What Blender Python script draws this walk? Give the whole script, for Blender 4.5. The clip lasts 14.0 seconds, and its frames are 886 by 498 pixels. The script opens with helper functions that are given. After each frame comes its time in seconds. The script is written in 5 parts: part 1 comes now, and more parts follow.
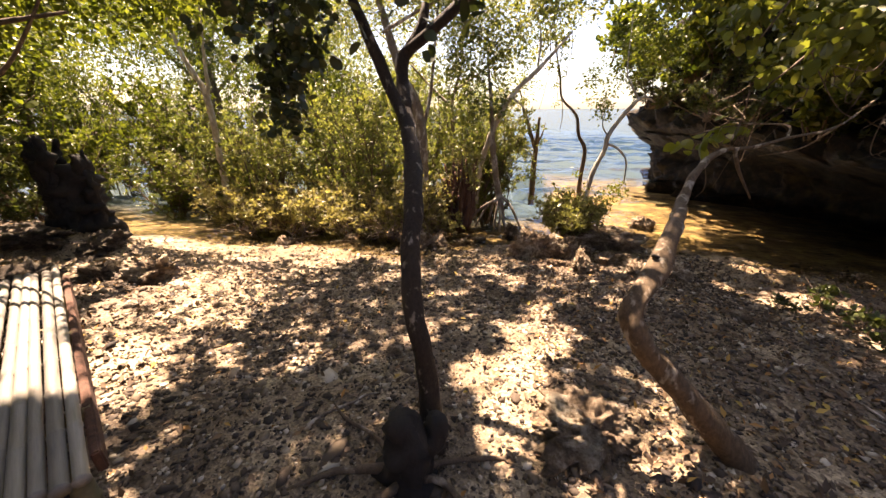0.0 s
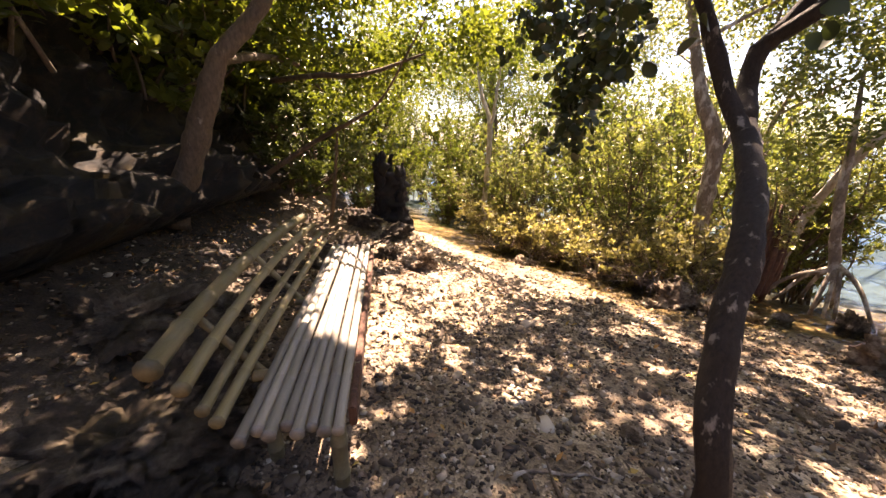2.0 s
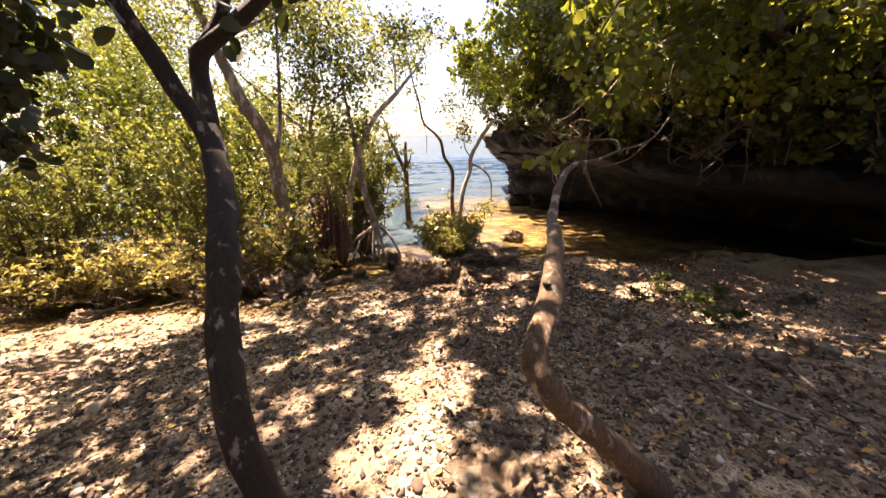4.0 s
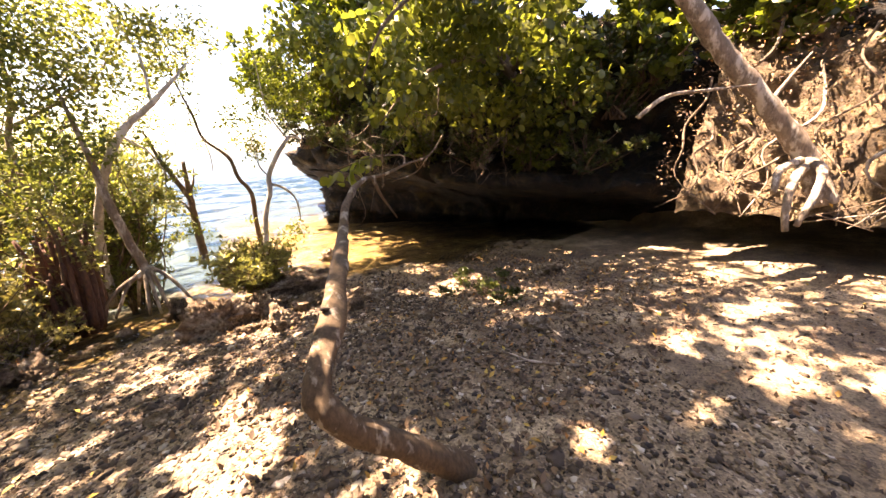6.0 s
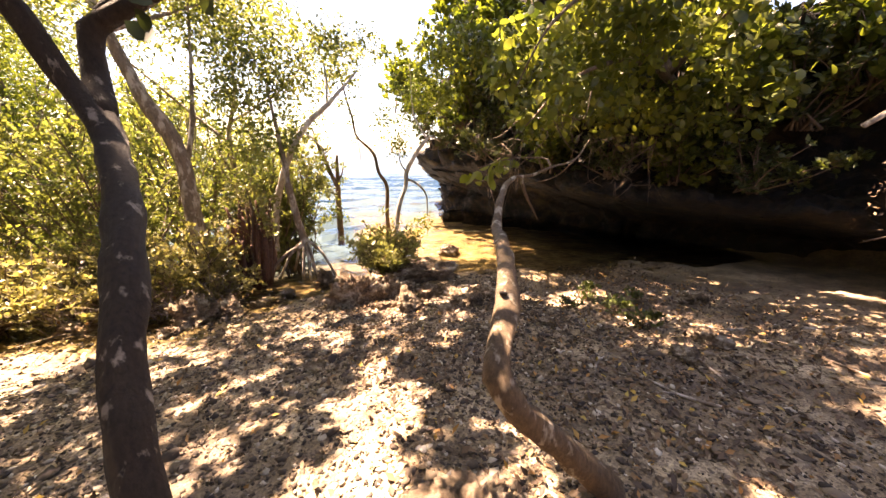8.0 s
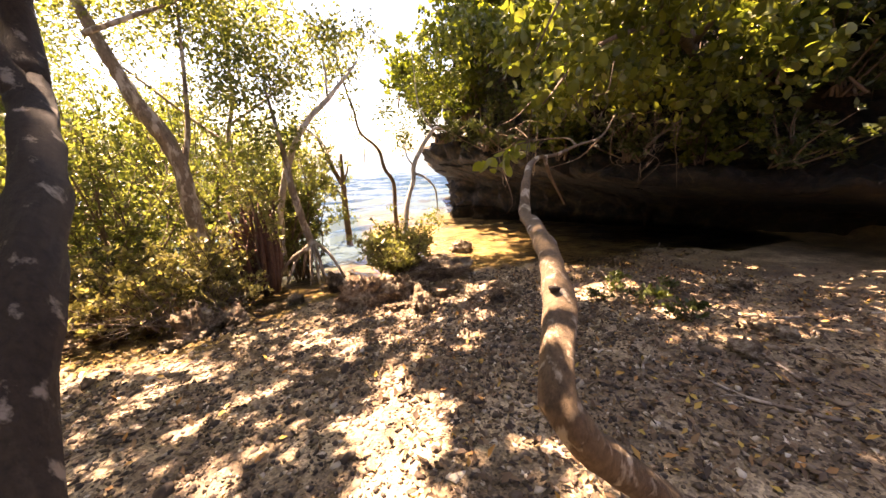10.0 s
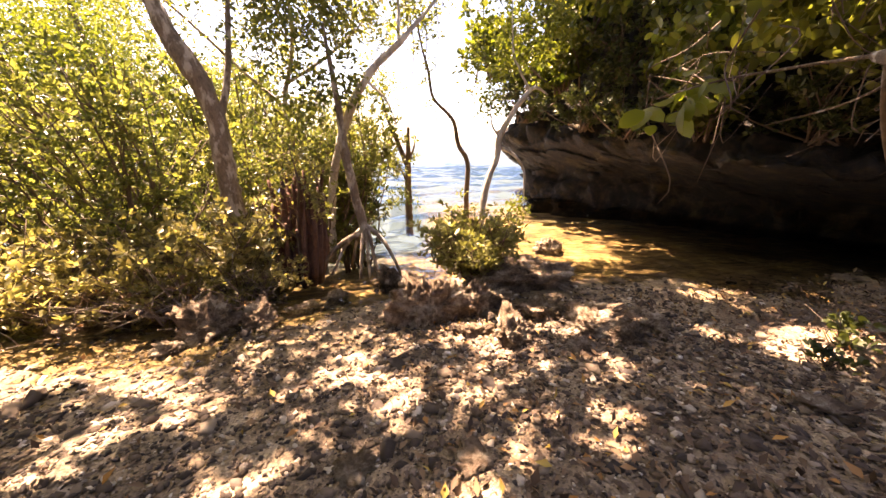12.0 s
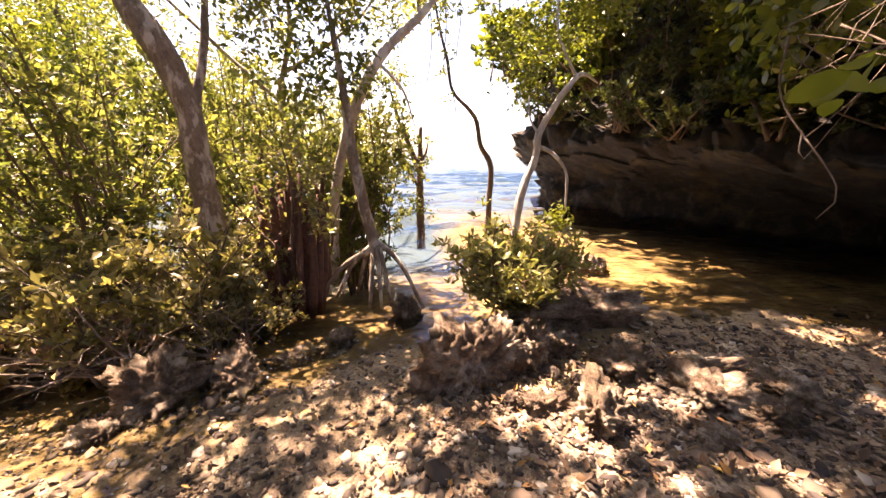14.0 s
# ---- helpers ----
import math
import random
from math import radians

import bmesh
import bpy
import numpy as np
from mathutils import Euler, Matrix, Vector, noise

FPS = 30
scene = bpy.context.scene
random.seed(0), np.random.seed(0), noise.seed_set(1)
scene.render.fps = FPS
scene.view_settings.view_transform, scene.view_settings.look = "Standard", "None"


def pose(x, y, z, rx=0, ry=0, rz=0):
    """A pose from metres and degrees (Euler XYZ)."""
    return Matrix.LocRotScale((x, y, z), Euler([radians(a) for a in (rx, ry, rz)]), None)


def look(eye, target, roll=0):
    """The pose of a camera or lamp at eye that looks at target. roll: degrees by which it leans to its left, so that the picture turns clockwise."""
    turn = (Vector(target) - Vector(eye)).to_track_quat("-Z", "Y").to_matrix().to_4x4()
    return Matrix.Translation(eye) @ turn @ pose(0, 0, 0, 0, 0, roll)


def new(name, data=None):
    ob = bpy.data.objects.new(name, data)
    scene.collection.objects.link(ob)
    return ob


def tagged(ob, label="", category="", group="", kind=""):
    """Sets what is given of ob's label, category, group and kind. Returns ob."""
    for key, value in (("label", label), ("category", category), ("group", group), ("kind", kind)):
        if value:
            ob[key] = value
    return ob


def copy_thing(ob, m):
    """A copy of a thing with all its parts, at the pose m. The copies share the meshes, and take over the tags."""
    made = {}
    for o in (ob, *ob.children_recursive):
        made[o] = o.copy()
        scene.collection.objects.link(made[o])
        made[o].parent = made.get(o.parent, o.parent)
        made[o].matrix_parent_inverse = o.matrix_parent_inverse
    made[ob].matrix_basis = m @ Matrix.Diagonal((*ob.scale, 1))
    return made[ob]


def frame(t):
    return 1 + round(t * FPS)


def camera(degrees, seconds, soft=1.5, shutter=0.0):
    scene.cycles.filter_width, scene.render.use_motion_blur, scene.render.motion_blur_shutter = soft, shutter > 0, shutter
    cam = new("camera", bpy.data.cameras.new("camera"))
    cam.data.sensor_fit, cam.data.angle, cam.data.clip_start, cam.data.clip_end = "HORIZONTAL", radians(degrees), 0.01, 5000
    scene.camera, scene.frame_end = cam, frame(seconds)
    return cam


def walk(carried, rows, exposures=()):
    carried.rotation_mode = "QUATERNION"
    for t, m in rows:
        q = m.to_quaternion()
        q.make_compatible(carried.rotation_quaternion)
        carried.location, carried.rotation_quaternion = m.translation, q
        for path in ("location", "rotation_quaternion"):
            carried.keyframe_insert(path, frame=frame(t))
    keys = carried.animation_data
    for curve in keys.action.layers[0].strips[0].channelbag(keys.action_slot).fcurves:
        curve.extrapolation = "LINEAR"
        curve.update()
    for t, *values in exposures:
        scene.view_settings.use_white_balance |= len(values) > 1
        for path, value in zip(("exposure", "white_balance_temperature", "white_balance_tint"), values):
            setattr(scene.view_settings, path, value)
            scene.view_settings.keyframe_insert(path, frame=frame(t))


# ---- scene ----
cam = camera(104.2, 14.0)
PATH = [
    (0, (0.505, 0.023, 1.518), (0.227, 1.855, 0.766), -0.3),
    (0.5, (0.474, 0.085, 1.546), (-0.147, 1.865, 0.878), 3.9),
    (1, (0.357, 0.176, 1.418), (-0.64, 1.807, 0.829), 3.3),
    (1.5, (0.253, 0.18, 1.424), (-1.029, 1.578, 0.791), 1.5),
    (2, (0.239, 0.174, 1.431), (-1.156, 1.477, 0.831), 0.6),
    (2.5, (0.29, 0.233, 1.446), (-0.846, 1.775, 0.871), 1.2),
    (3, (0.384, 0.348, 1.417), (-0.251, 2.15, 0.827), 0.8),
    (3.5, (0.551, 0.414, 1.456), (0.463, 2.307, 0.815), 0.5),
    (4, (0.599, 0.444, 1.463), (0.973, 2.306, 0.835), -1.4),
    (4.2, (0.635, 0.45, 1.463), (1.165, 2.275, 0.84), -1.5),
    (6.3, (0.835, 0.395, 1.465), (2.078, 1.854, 0.891), -2.0),
    (6.5, (0.786, 0.425, 1.468), (1.901, 1.986, 0.904), -0.7),
    (7, (0.65, 0.46, 1.46), (1.36, 2.226, 0.846), -1.5),
    (7.5, (0.591, 0.484, 1.45), (1.218, 2.287, 0.852), -0.2),
    (8, (0.537, 0.531, 1.416), (1.292, 2.303, 0.879), 0.9),
    (8.2, (0.55, 0.549, 1.392), (1.242, 2.37, 0.937), 2.0),
    (10.3, (0.593, 0.937, 1.265), (1.303, 2.723, 0.713), -2.4),
    (10.5, (0.609, 1.047, 1.179), (1.264, 2.891, 0.764), 1.6),
    (11, (0.621, 1.333, 1.05), (1.111, 3.214, 0.58), 5.0),
    (11.5, (0.645, 1.739, 1.012), (1.175, 3.582, 0.445), -0.2),
    (12, (0.682, 2.045, 0.985), (1.079, 3.92, 0.413), 0.1),
    (12.5, (0.632, 2.308, 0.938), (1.132, 4.159, 0.371), -0.0),
    (13, (0.617, 2.504, 0.944), (1.071, 4.376, 0.406), 0.0),
    (13.5, (0.628, 2.672, 0.901), (0.92, 4.55, 0.281), 0.6),
    (14, (0.581, 2.882, 0.899), (0.976, 4.769, 0.365), 0.1),
]
walk(cam, [(t, look(eye, target, roll)) for t, eye, target, roll in PATH], [(0, 2.72, 7700, 27), (1, 2.72, 7900, 29), (2, 3.2, 7500, 31), (3, 2.88, 7450, 31), (4.2, 2.87, 7750, 31), (6.3, 3.66, 8000, 29), (8.2, 3.54, 8100, 31), (10.5, 3.54, 8500, 34), (12.5, 3.46, 8200, 37), (14, 3.36, 7750, 38)])

# ---- world, sun and exposure ----
SUN = Vector((-0.24, 0.38, 0.89)).normalized()
world = bpy.data.worlds.new("world")
scene.world = world
world.use_nodes = True
wt = world.node_tree
sky = wt.nodes.new("ShaderNodeTexSky")
sky.sky_type, sky.sun_disc = "NISHITA", False
sky.sun_elevation, sky.sun_rotation = math.asin(SUN.z), math.atan2(SUN.x, SUN.y)
sky.dust_density, sky.air_density = 1.0, 1.0
wt.links.new(sky.outputs[0], wt.nodes["Background"].inputs[0])
wt.nodes["Background"].inputs[1].default_value = 0.05
sun_data = bpy.data.lights.new("sun", "SUN")
sun_data.energy, sun_data.angle, sun_data.color = 5.0, radians(0.53), (1.0, 0.90, 0.72)
sun = new("sun", sun_data)
sun.matrix_world = look((0, 0, 20), Vector((0, 0, 20)) - SUN)

WATER = -0.43


# ---- materials ----
def mat(name, build):
    m = bpy.data.materials.new(name)
    m.use_nodes = True
    t = m.node_tree
    t.nodes.clear()
    out = t.nodes.new("ShaderNodeOutputMaterial")

    def nd(kind, **kw):
        n = t.nodes.new("ShaderNode" + kind)
        for k, v in kw.items():
            if k in n.inputs:
                n.inputs[k].default_value = v
        return n
    t.links.new(build(t, nd, t.links.new).outputs[0], out.inputs[0])
    return m


def ramp(t, nd, fac, stops):
    r = nd("ValToRGB")
    el = r.color_ramp.elements
    while len(el) < len(stops):
        el.new(0.5)
    for e, (p, c) in zip(el, stops):
        e.position, e.color = p, (*c, 1)
    t.links.new(fac, r.inputs[0])
    return r.outputs[0]


def mixc(t, nd, fac, a, b, kind="MIX"):
    n = nd("MixRGB")
    n.blend_type = kind
    for sock, v in zip(n.inputs, (fac, a, b)):
        if isinstance(v, (int, float)):
            sock.default_value = v
        elif isinstance(v, tuple):
            sock.default_value = (*v, 1)
        else:
            t.links.new(v, sock)
    return n.outputs[0]


def position(t, nd, scale):
    g = nd("NewGeometry")
    m = nd("Mapping")
    m.inputs["Scale"].default_value = scale if isinstance(scale, tuple) else (scale,) * 3
    t.links.new(g.outputs["Position"], m.inputs["Vector"])
    return m.outputs[0]


def local(t, nd, scale):
    g = nd("TexCoord")
    m = nd("Mapping")
    m.inputs["Scale"].default_value = scale if isinstance(scale, tuple) else (scale,) * 3
    t.links.new(g.outputs["Object"], m.inputs["Vector"])
    return m.outputs[0]


def noise_tex(t, nd, vec, scale, detail=6, rough=0.6):
    n = nd("TexNoise")
    n.inputs["Scale"].default_value, n.inputs["Detail"].default_value, n.inputs["Roughness"].default_value = scale, detail, rough
    t.links.new(vec, n.inputs["Vector"])
    return n.outputs["Fac"]


def bumped(t, nd, bsdf, height, strength, dist=0.02):
    b = nd("Bump")
    b.inputs["Strength"].default_value, b.inputs["Distance"].default_value = strength, dist
    t.links.new(height, b.inputs["Height"])
    t.links.new(b.outputs[0], bsdf.inputs["Normal"])


def leaf_mat(name, low, mid, high, gloss=0.45, through_light=0.5):
    def build(t, nd, link):
        g = nd("NewGeometry")
        col = ramp(t, nd, g.outputs["Random Per Island"], [(0.0, low), (0.55, mid), (1.0, high)])
        blot = noise_tex(t, nd, position(t, nd, 1.0), 1.3, 3)
        col = mixc(t, nd, 0.45, col, ramp(t, nd, blot, [(0.35, low), (0.65, high)]))
        p = nd("BsdfPrincipled", Roughness=gloss)
        link(col, p.inputs["Base Color"])
        tr = nd("BsdfTranslucent")
        warm = mixc(t, nd, 1.0, col, (1.42, 1.42, 0.75), "MULTIPLY")
        link(warm, tr.inputs["Color"])
        mx = nd("MixShader")
        mx.inputs[0].default_value = through_light
        link(p.outputs[0], mx.inputs[1])
        link(tr.outputs[0], mx.inputs[2])
        return mx
    return mat(name, build)


def bark_mat(name, dark, mid, pale, patch=0.55, scale=1.0):
    def build(t, nd, link):
        v = local(t, nd, (scale, scale, scale * 0.45))
        col = ramp(t, nd, noise_tex(t, nd, v, 34, 8, 0.7), [(0.3, dark), (0.62, mid)])
        spots = ramp(t, nd, noise_tex(t, nd, v, 9, 5, 0.62), [(patch, (0, 0, 0)), (patch + 0.09, (1, 1, 1))])
        col = mixc(t, nd, spots, col, pale)
        p = nd("BsdfPrincipled", Roughness=0.85)
        link(col, p.inputs["Base Color"])
        bumped(t, nd, p, noise_tex(t, nd, v, 60, 8, 0.75), 0.7, 0.012)
        return p
    return mat(name, build)


def rock_mat(name, dark, mid, pale):
    def build(t, nd, link):
        v = position(t, nd, 1.0)
        col = ramp(t, nd, noise_tex(t, nd, v, 5.5, 10, 0.72), [(0.36, dark), (0.5, mid), (0.64, pale)])
        vo = nd("TexVoronoi")
        vo.inputs["Scale"].default_value = 28
        link(v, vo.inputs["Vector"])
        col = mixc(t, nd, 0.75, col, ramp(t, nd, vo.outputs["Distance"], [(0.05, (0.35, 0.3, 0.26)), (0.4, (1, 1, 1))]), "MULTIPLY")
        moss = ramp(t, nd, noise_tex(t, nd, v, 1.7, 4), [(0.55, (0, 0, 0)), (0.7, (1, 1, 1))])
        col = mixc(t, nd, moss, col, mixc(t, nd, 0.5, col, (0.12, 0.085, 0.03)))
        p = nd("BsdfPrincipled", Roughness=0.9)
        link(col, p.inputs["Base Color"])
        bumped(t, nd, p, mixc(t, nd, 0.45, noise_tex(t, nd, v, 38, 10, 0.8), noise_tex(t, nd, v, 7, 8, 0.7)), 1.0, 0.08)
        return p
    return mat(name, build)


def ground_build(t, nd, link):
    v = position(t, nd, 1.0)
    sand = ramp(t, nd, noise_tex(t, nd, v, 2.2, 10, 0.7), [(0.32, (0.095, 0.066, 0.041)), (0.5, (0.25, 0.188, 0.122)), (0.70, (0.54, 0.44, 0.31))])
    grit = nd("TexVoronoi")
    grit.inputs["Scale"].default_value = 85
    link(v, grit.inputs["Vector"])
    bits = ramp(t, nd, grit.outputs["Color"], [(0.12, (0.22, 0.17, 0.13)), (0.5, (0.9, 0.84, 0.76)), (0.92, (1.55, 1.45, 1.28))])
    col = mixc(t, nd, 0.75, sand, bits, "MULTIPLY")
    wet = ramp(t, nd, noise_tex(t, nd, v, 0.8, 6, 0.6), [(0.45, (0, 0, 0)), (0.62, (1, 1, 1))])
    col = mixc(t, nd, wet, col, mixc(t, nd, 0.6, col, (0.085, 0.058, 0.045)))
    sep = nd("SeparateXYZ")
    link(v, sep.inputs[0])
    deep = nd("MapRange")
    deep.inputs["From Min"].default_value, deep.inputs["From Max"].default_value = -0.36, -0.47
    link(sep.outputs["Z"], deep.inputs["Value"])
    silt = ramp(t, nd, noise_tex(t, nd, v, 3.0, 7, 0.65), [(0.38, (0.07, 0.042, 0.015)), (0.52, (0.16, 0.105, 0.04)), (0.66, (0.30, 0.22, 0.095))])
    col = mixc(t, nd, deep.outputs[0], col, silt)
    # the water's blue at depth is put into the colour of the seabed
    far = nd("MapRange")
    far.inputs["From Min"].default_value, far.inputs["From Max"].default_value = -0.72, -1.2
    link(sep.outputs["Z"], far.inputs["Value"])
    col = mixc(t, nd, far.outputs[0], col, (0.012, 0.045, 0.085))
    humus = nd("MapRange")
    humus.inputs["From Min"].default_value, humus.inputs["From Max"].default_value = 0.16, 0.34
    link(sep.outputs["Z"], humus.inputs["Value"])
    soil = ramp(t, nd, noise_tex(t, nd, v, 7.0, 8, 0.7), [(0.35, (0.012, 0.008, 0.006)), (0.55, (0.04, 0.027, 0.018)), (0.75, (0.10, 0.07, 0.045))])
    col = mixc(t, nd, humus.outputs[0], col, soil)
    p = nd("BsdfPrincipled", Roughness=0.8)
    link(col, p.inputs["Base Color"])
    mixh = mixc(t, nd, 0.5, noise_tex(t, nd, v, 30, 8, 0.75), grit.outputs["Distance"])
    bumped(t, nd, p, mixh, 0.7, 0.014)
    return p


def water_build(t, nd, link):
    v = position(t, nd, (0.7, 1.6, 1.0))
    h = mixc(t, nd, 0.3, noise_tex(t, nd, v, 2.2, 4, 0.6), noise_tex(t, nd, v, 9, 3, 0.5))
    b = nd("Bump")
    b.inputs["Strength"].default_value, b.inputs["Distance"].default_value = 0.8, 0.10
    link(h, b.inputs["Height"])
    tr = nd("BsdfTransparent")
    tr.inputs[0].default_value = (0.93, 0.90, 0.78, 1)
    gl = nd("BsdfGlossy")
    gl.inputs["Roughness"].default_value = 0.04
    gl.inputs["Color"].default_value = (0.46, 0.57, 0.74, 1)
    link(b.outputs[0], gl.inputs["Normal"])
    fr = nd("Fresnel")
    fr.inputs["IOR"].default_value = 1.33
    link(b.outputs[0], fr.inputs["Normal"])
    mx = nd("MixShader")
    link(fr.outputs[0], mx.inputs[0])
    link(tr.outputs[0], mx.inputs[1])
    link(gl.outputs[0], mx.inputs[2])
    return mx


def bamboo_build(t, nd, link, low=(0.14, 0.12, 0.085), high=(0.28, 0.235, 0.16)):
    oi = nd("ObjectInfo")
    tone = ramp(t, nd, oi.outputs["Random"], [(0.0, low), (1.0, high)])
    v = local(t, nd, (1.0, 14.0, 14.0))
    col = mixc(t, nd, 0.6, tone, ramp(t, nd, noise_tex(t, nd, v, 6, 7, 0.7), [(0.3, (0.45, 0.42, 0.38)), (0.7, (1.15, 1.1, 1.0))]), "MULTIPLY")
    p = nd("BsdfPrincipled", Roughness=0.55)
    link(col, p.inputs["Base Color"])
    bumped(t, nd, p, noise_tex(t, nd, v, 20, 6), 0.3, 0.004)
    return p


def pebble_build(t, nd, link):
    g = nd("NewGeometry")
    col = ramp(t, nd, g.outputs["Random Per Island"], [(0.0, (0.025, 0.018, 0.015)), (0.45, (0.075, 0.052, 0.035)), (0.82, (0.22, 0.162, 0.11)), (1.0, (0.60, 0.52, 0.41))])
    p = nd("BsdfPrincipled", Roughness=0.85)
    link(col, p.inputs["Base Color"])
    bumped(t, nd, p, noise_tex(t, nd, position(t, nd, 1.0), 90, 5), 0.5, 0.006)
    return p


def litter_build(t, nd, link):
    g = nd("NewGeometry")
    col = ramp(t, nd, g.outputs["Random Per Island"], [(0.0, (0.035, 0.02, 0.012)), (0.5, (0.10, 0.058, 0.03)), (0.88, (0.20, 0.12, 0.06)), (0.95, (0.36, 0.16, 0.035)), (1.0, (0.42, 0.30, 0.06))])
    p = nd("BsdfPrincipled", Roughness=0.7)
    link(col, p.inputs["Base Color"])
    return p


GROUND = mat("rubble_ground", ground_build)
WATERM = mat("clear_water", water_build)
BAMBOO = mat("weathered_bamboo", lambda t, nd, link: bamboo_build(t, nd, link, (0.13, 0.11, 0.06), (0.24, 0.20, 0.11)))
BAMBOO_DECK = mat("grey_bamboo_slats", lambda t, nd, link: bamboo_build(t, nd, link, (0.16, 0.145, 0.13), (0.33, 0.30, 0.265)))
PEBBLE = mat("pebbles", pebble_build)
LITTER = mat("dead_leaves", litter_build)
RUBBLE = mat("coral_pieces", lambda t, nd, link: pebble_build(t, nd, link))
ROCK = rock_mat("coral_rock", (0.04, 0.024, 0.014), (0.24, 0.165, 0.105), (0.62, 0.53, 0.40))
# darker rock tone for the bank side, whose shade is put into the colour
STONE_SHADED = rock_mat("shaded_bank_stone", (0.025, 0.018, 0.012), (0.09, 0.065, 0.045), (0.26, 0.21, 0.15))
EARTH = rock_mat("root_earth", (0.035, 0.022, 0.012), (0.12, 0.078, 0.042), (0.30, 0.22, 0.125))
# near-black: the deep shade under the overhang is put into the rock's colour
CLIFF_SHADED = rock_mat("shade_dark_cliff_rock", (0.004, 0.003, 0.0023), (0.009, 0.0065, 0.0045), (0.045, 0.028, 0.014))
BARK_DARK = bark_mat("dark_bark", (0.008, 0.005, 0.0035), (0.036, 0.024, 0.016), (0.26, 0.22, 0.18), 0.585, 2.4)
BARK_PALE = bark_mat("pale_bark", (0.09, 0.065, 0.045), (0.24, 0.18, 0.13), (0.46, 0.40, 0.33), 0.5)
BARK_CROOKED = bark_mat("ochre_mottled_bark", (0.04, 0.025, 0.013), (0.15, 0.098, 0.055), (0.40, 0.34, 0.26), 0.56, 1.5)
BARK_WHITE = bark_mat("sunbleached_bark", (0.26, 0.22, 0.18), (0.46, 0.41, 0.35), (0.60, 0.56, 0.50), 0.5)
BARK_RED = bark_mat("red_brown_bark", (0.035, 0.016, 0.010), (0.13, 0.058, 0.036), (0.26, 0.16, 0.11), 0.62)
BARK_STEM = bark_mat("stem_bark", (0.05, 0.033, 0.022), (0.14, 0.095, 0.06), (0.30, 0.24, 0.18), 0.6)
CHARRED = bark_mat("charred_wood", (0.006, 0.005, 0.005), (0.02, 0.015, 0.013), (0.06, 0.045, 0.04), 0.7)
LEAF_MANGROVE = leaf_mat("mangrove_leaf", (0.036, 0.055, 0.016), (0.112, 0.135, 0.036), (0.23, 0.225, 0.076), 0.38, 0.5)
LEAF_BUSH = leaf_mat("bush_leaf", (0.08, 0.09, 0.028), (0.19, 0.19, 0.06), (0.33, 0.31, 0.13), 0.4, 0.42)
# olive leaf made paler: sunlight on the low front shrubs is put into it
LEAF_OLIVE_SUNLIT = leaf_mat("sunlit_olive_leaf", (0.08, 0.085, 0.028), (0.21, 0.195, 0.075), (0.38, 0.32, 0.16), 0.42, 0.45)
LEAF_GREEN = leaf_mat("green_leaf", (0.035, 0.055, 0.010), (0.085, 0.11, 0.014), (0.15, 0.16, 0.024), 0.4)
# leaves against the sky: their backlit shade is put into this dark green
LEAF_BACKLIT = leaf_mat("backlit_dark_leaf", (0.018, 0.026, 0.010), (0.032, 0.045, 0.014), (0.06, 0.075, 0.02), 0.5, 0.18)
# darker green leaf; shade over the cliff undergrowth is put into its colour
LEAF_SHADED_DARK = leaf_mat("shaded_dark_leaf", (0.02, 0.03, 0.01), (0.045, 0.06, 0.016), (0.10, 0.115, 0.03), 0.4, 0.35)
LEAF_OVER = leaf_mat("overhanging_leaf", (0.022, 0.036, 0.008), (0.085, 0.108, 0.02), (0.22, 0.225, 0.05), 0.36, 0.55)
LEAF_BROAD = leaf_mat("broad_leaf", (0.06, 0.085, 0.012), (0.14, 0.165, 0.02), (0.26, 0.25, 0.04), 0.4, 0.58)


# ---- mesh helpers ----
def mesh_of(name, verts, faces, smooth=False):
    """verts: (n, 3); faces: a list of (m, k) index arrays."""
    me = bpy.data.meshes.new(name)
    verts = np.asarray(verts, np.float32)
    faces = [np.asarray(f, np.int32) for f in faces if len(f)]
    loops = np.concatenate([f.ravel() for f in faces])
    sizes = np.concatenate([np.full(len(f), f.shape[1], np.int32) for f in faces])
    me.vertices.add(len(verts))
    me.vertices.foreach_set("co", verts.ravel())
    me.loops.add(len(loops))
    me.loops.foreach_set("vertex_index", loops)
    me.polygons.add(len(sizes))
    me.polygons.foreach_set("loop_start", np.concatenate([[0], np.cumsum(sizes)[:-1]]).astype(np.int32))
    me.polygons.foreach_set("loop_total", sizes)
    if smooth:
        me.polygons.foreach_set("use_smooth", np.ones(len(sizes), bool))
    me.update(calc_edges=True)
    return me


def part(name, me, material, parent, label=""):
    """Links a mesh (or a bmesh) as one object under a thing or a part."""
    if isinstance(me, bmesh.types.BMesh):
        bm, me = me, bpy.data.meshes.new(name)
        bm.to_mesh(me)
        bm.free()
    if not me.materials:
        me.materials.append(material)
    ob = new(name, me)
    if parent:
        ob.parent = parent
    return tagged(ob, label)


def thing(name, place, label, category, group="", kind=""):
    ob = new(name)
    ob.location = place
    ob.empty_display_size = 0.1
    return tagged(ob, label, category, group, kind)


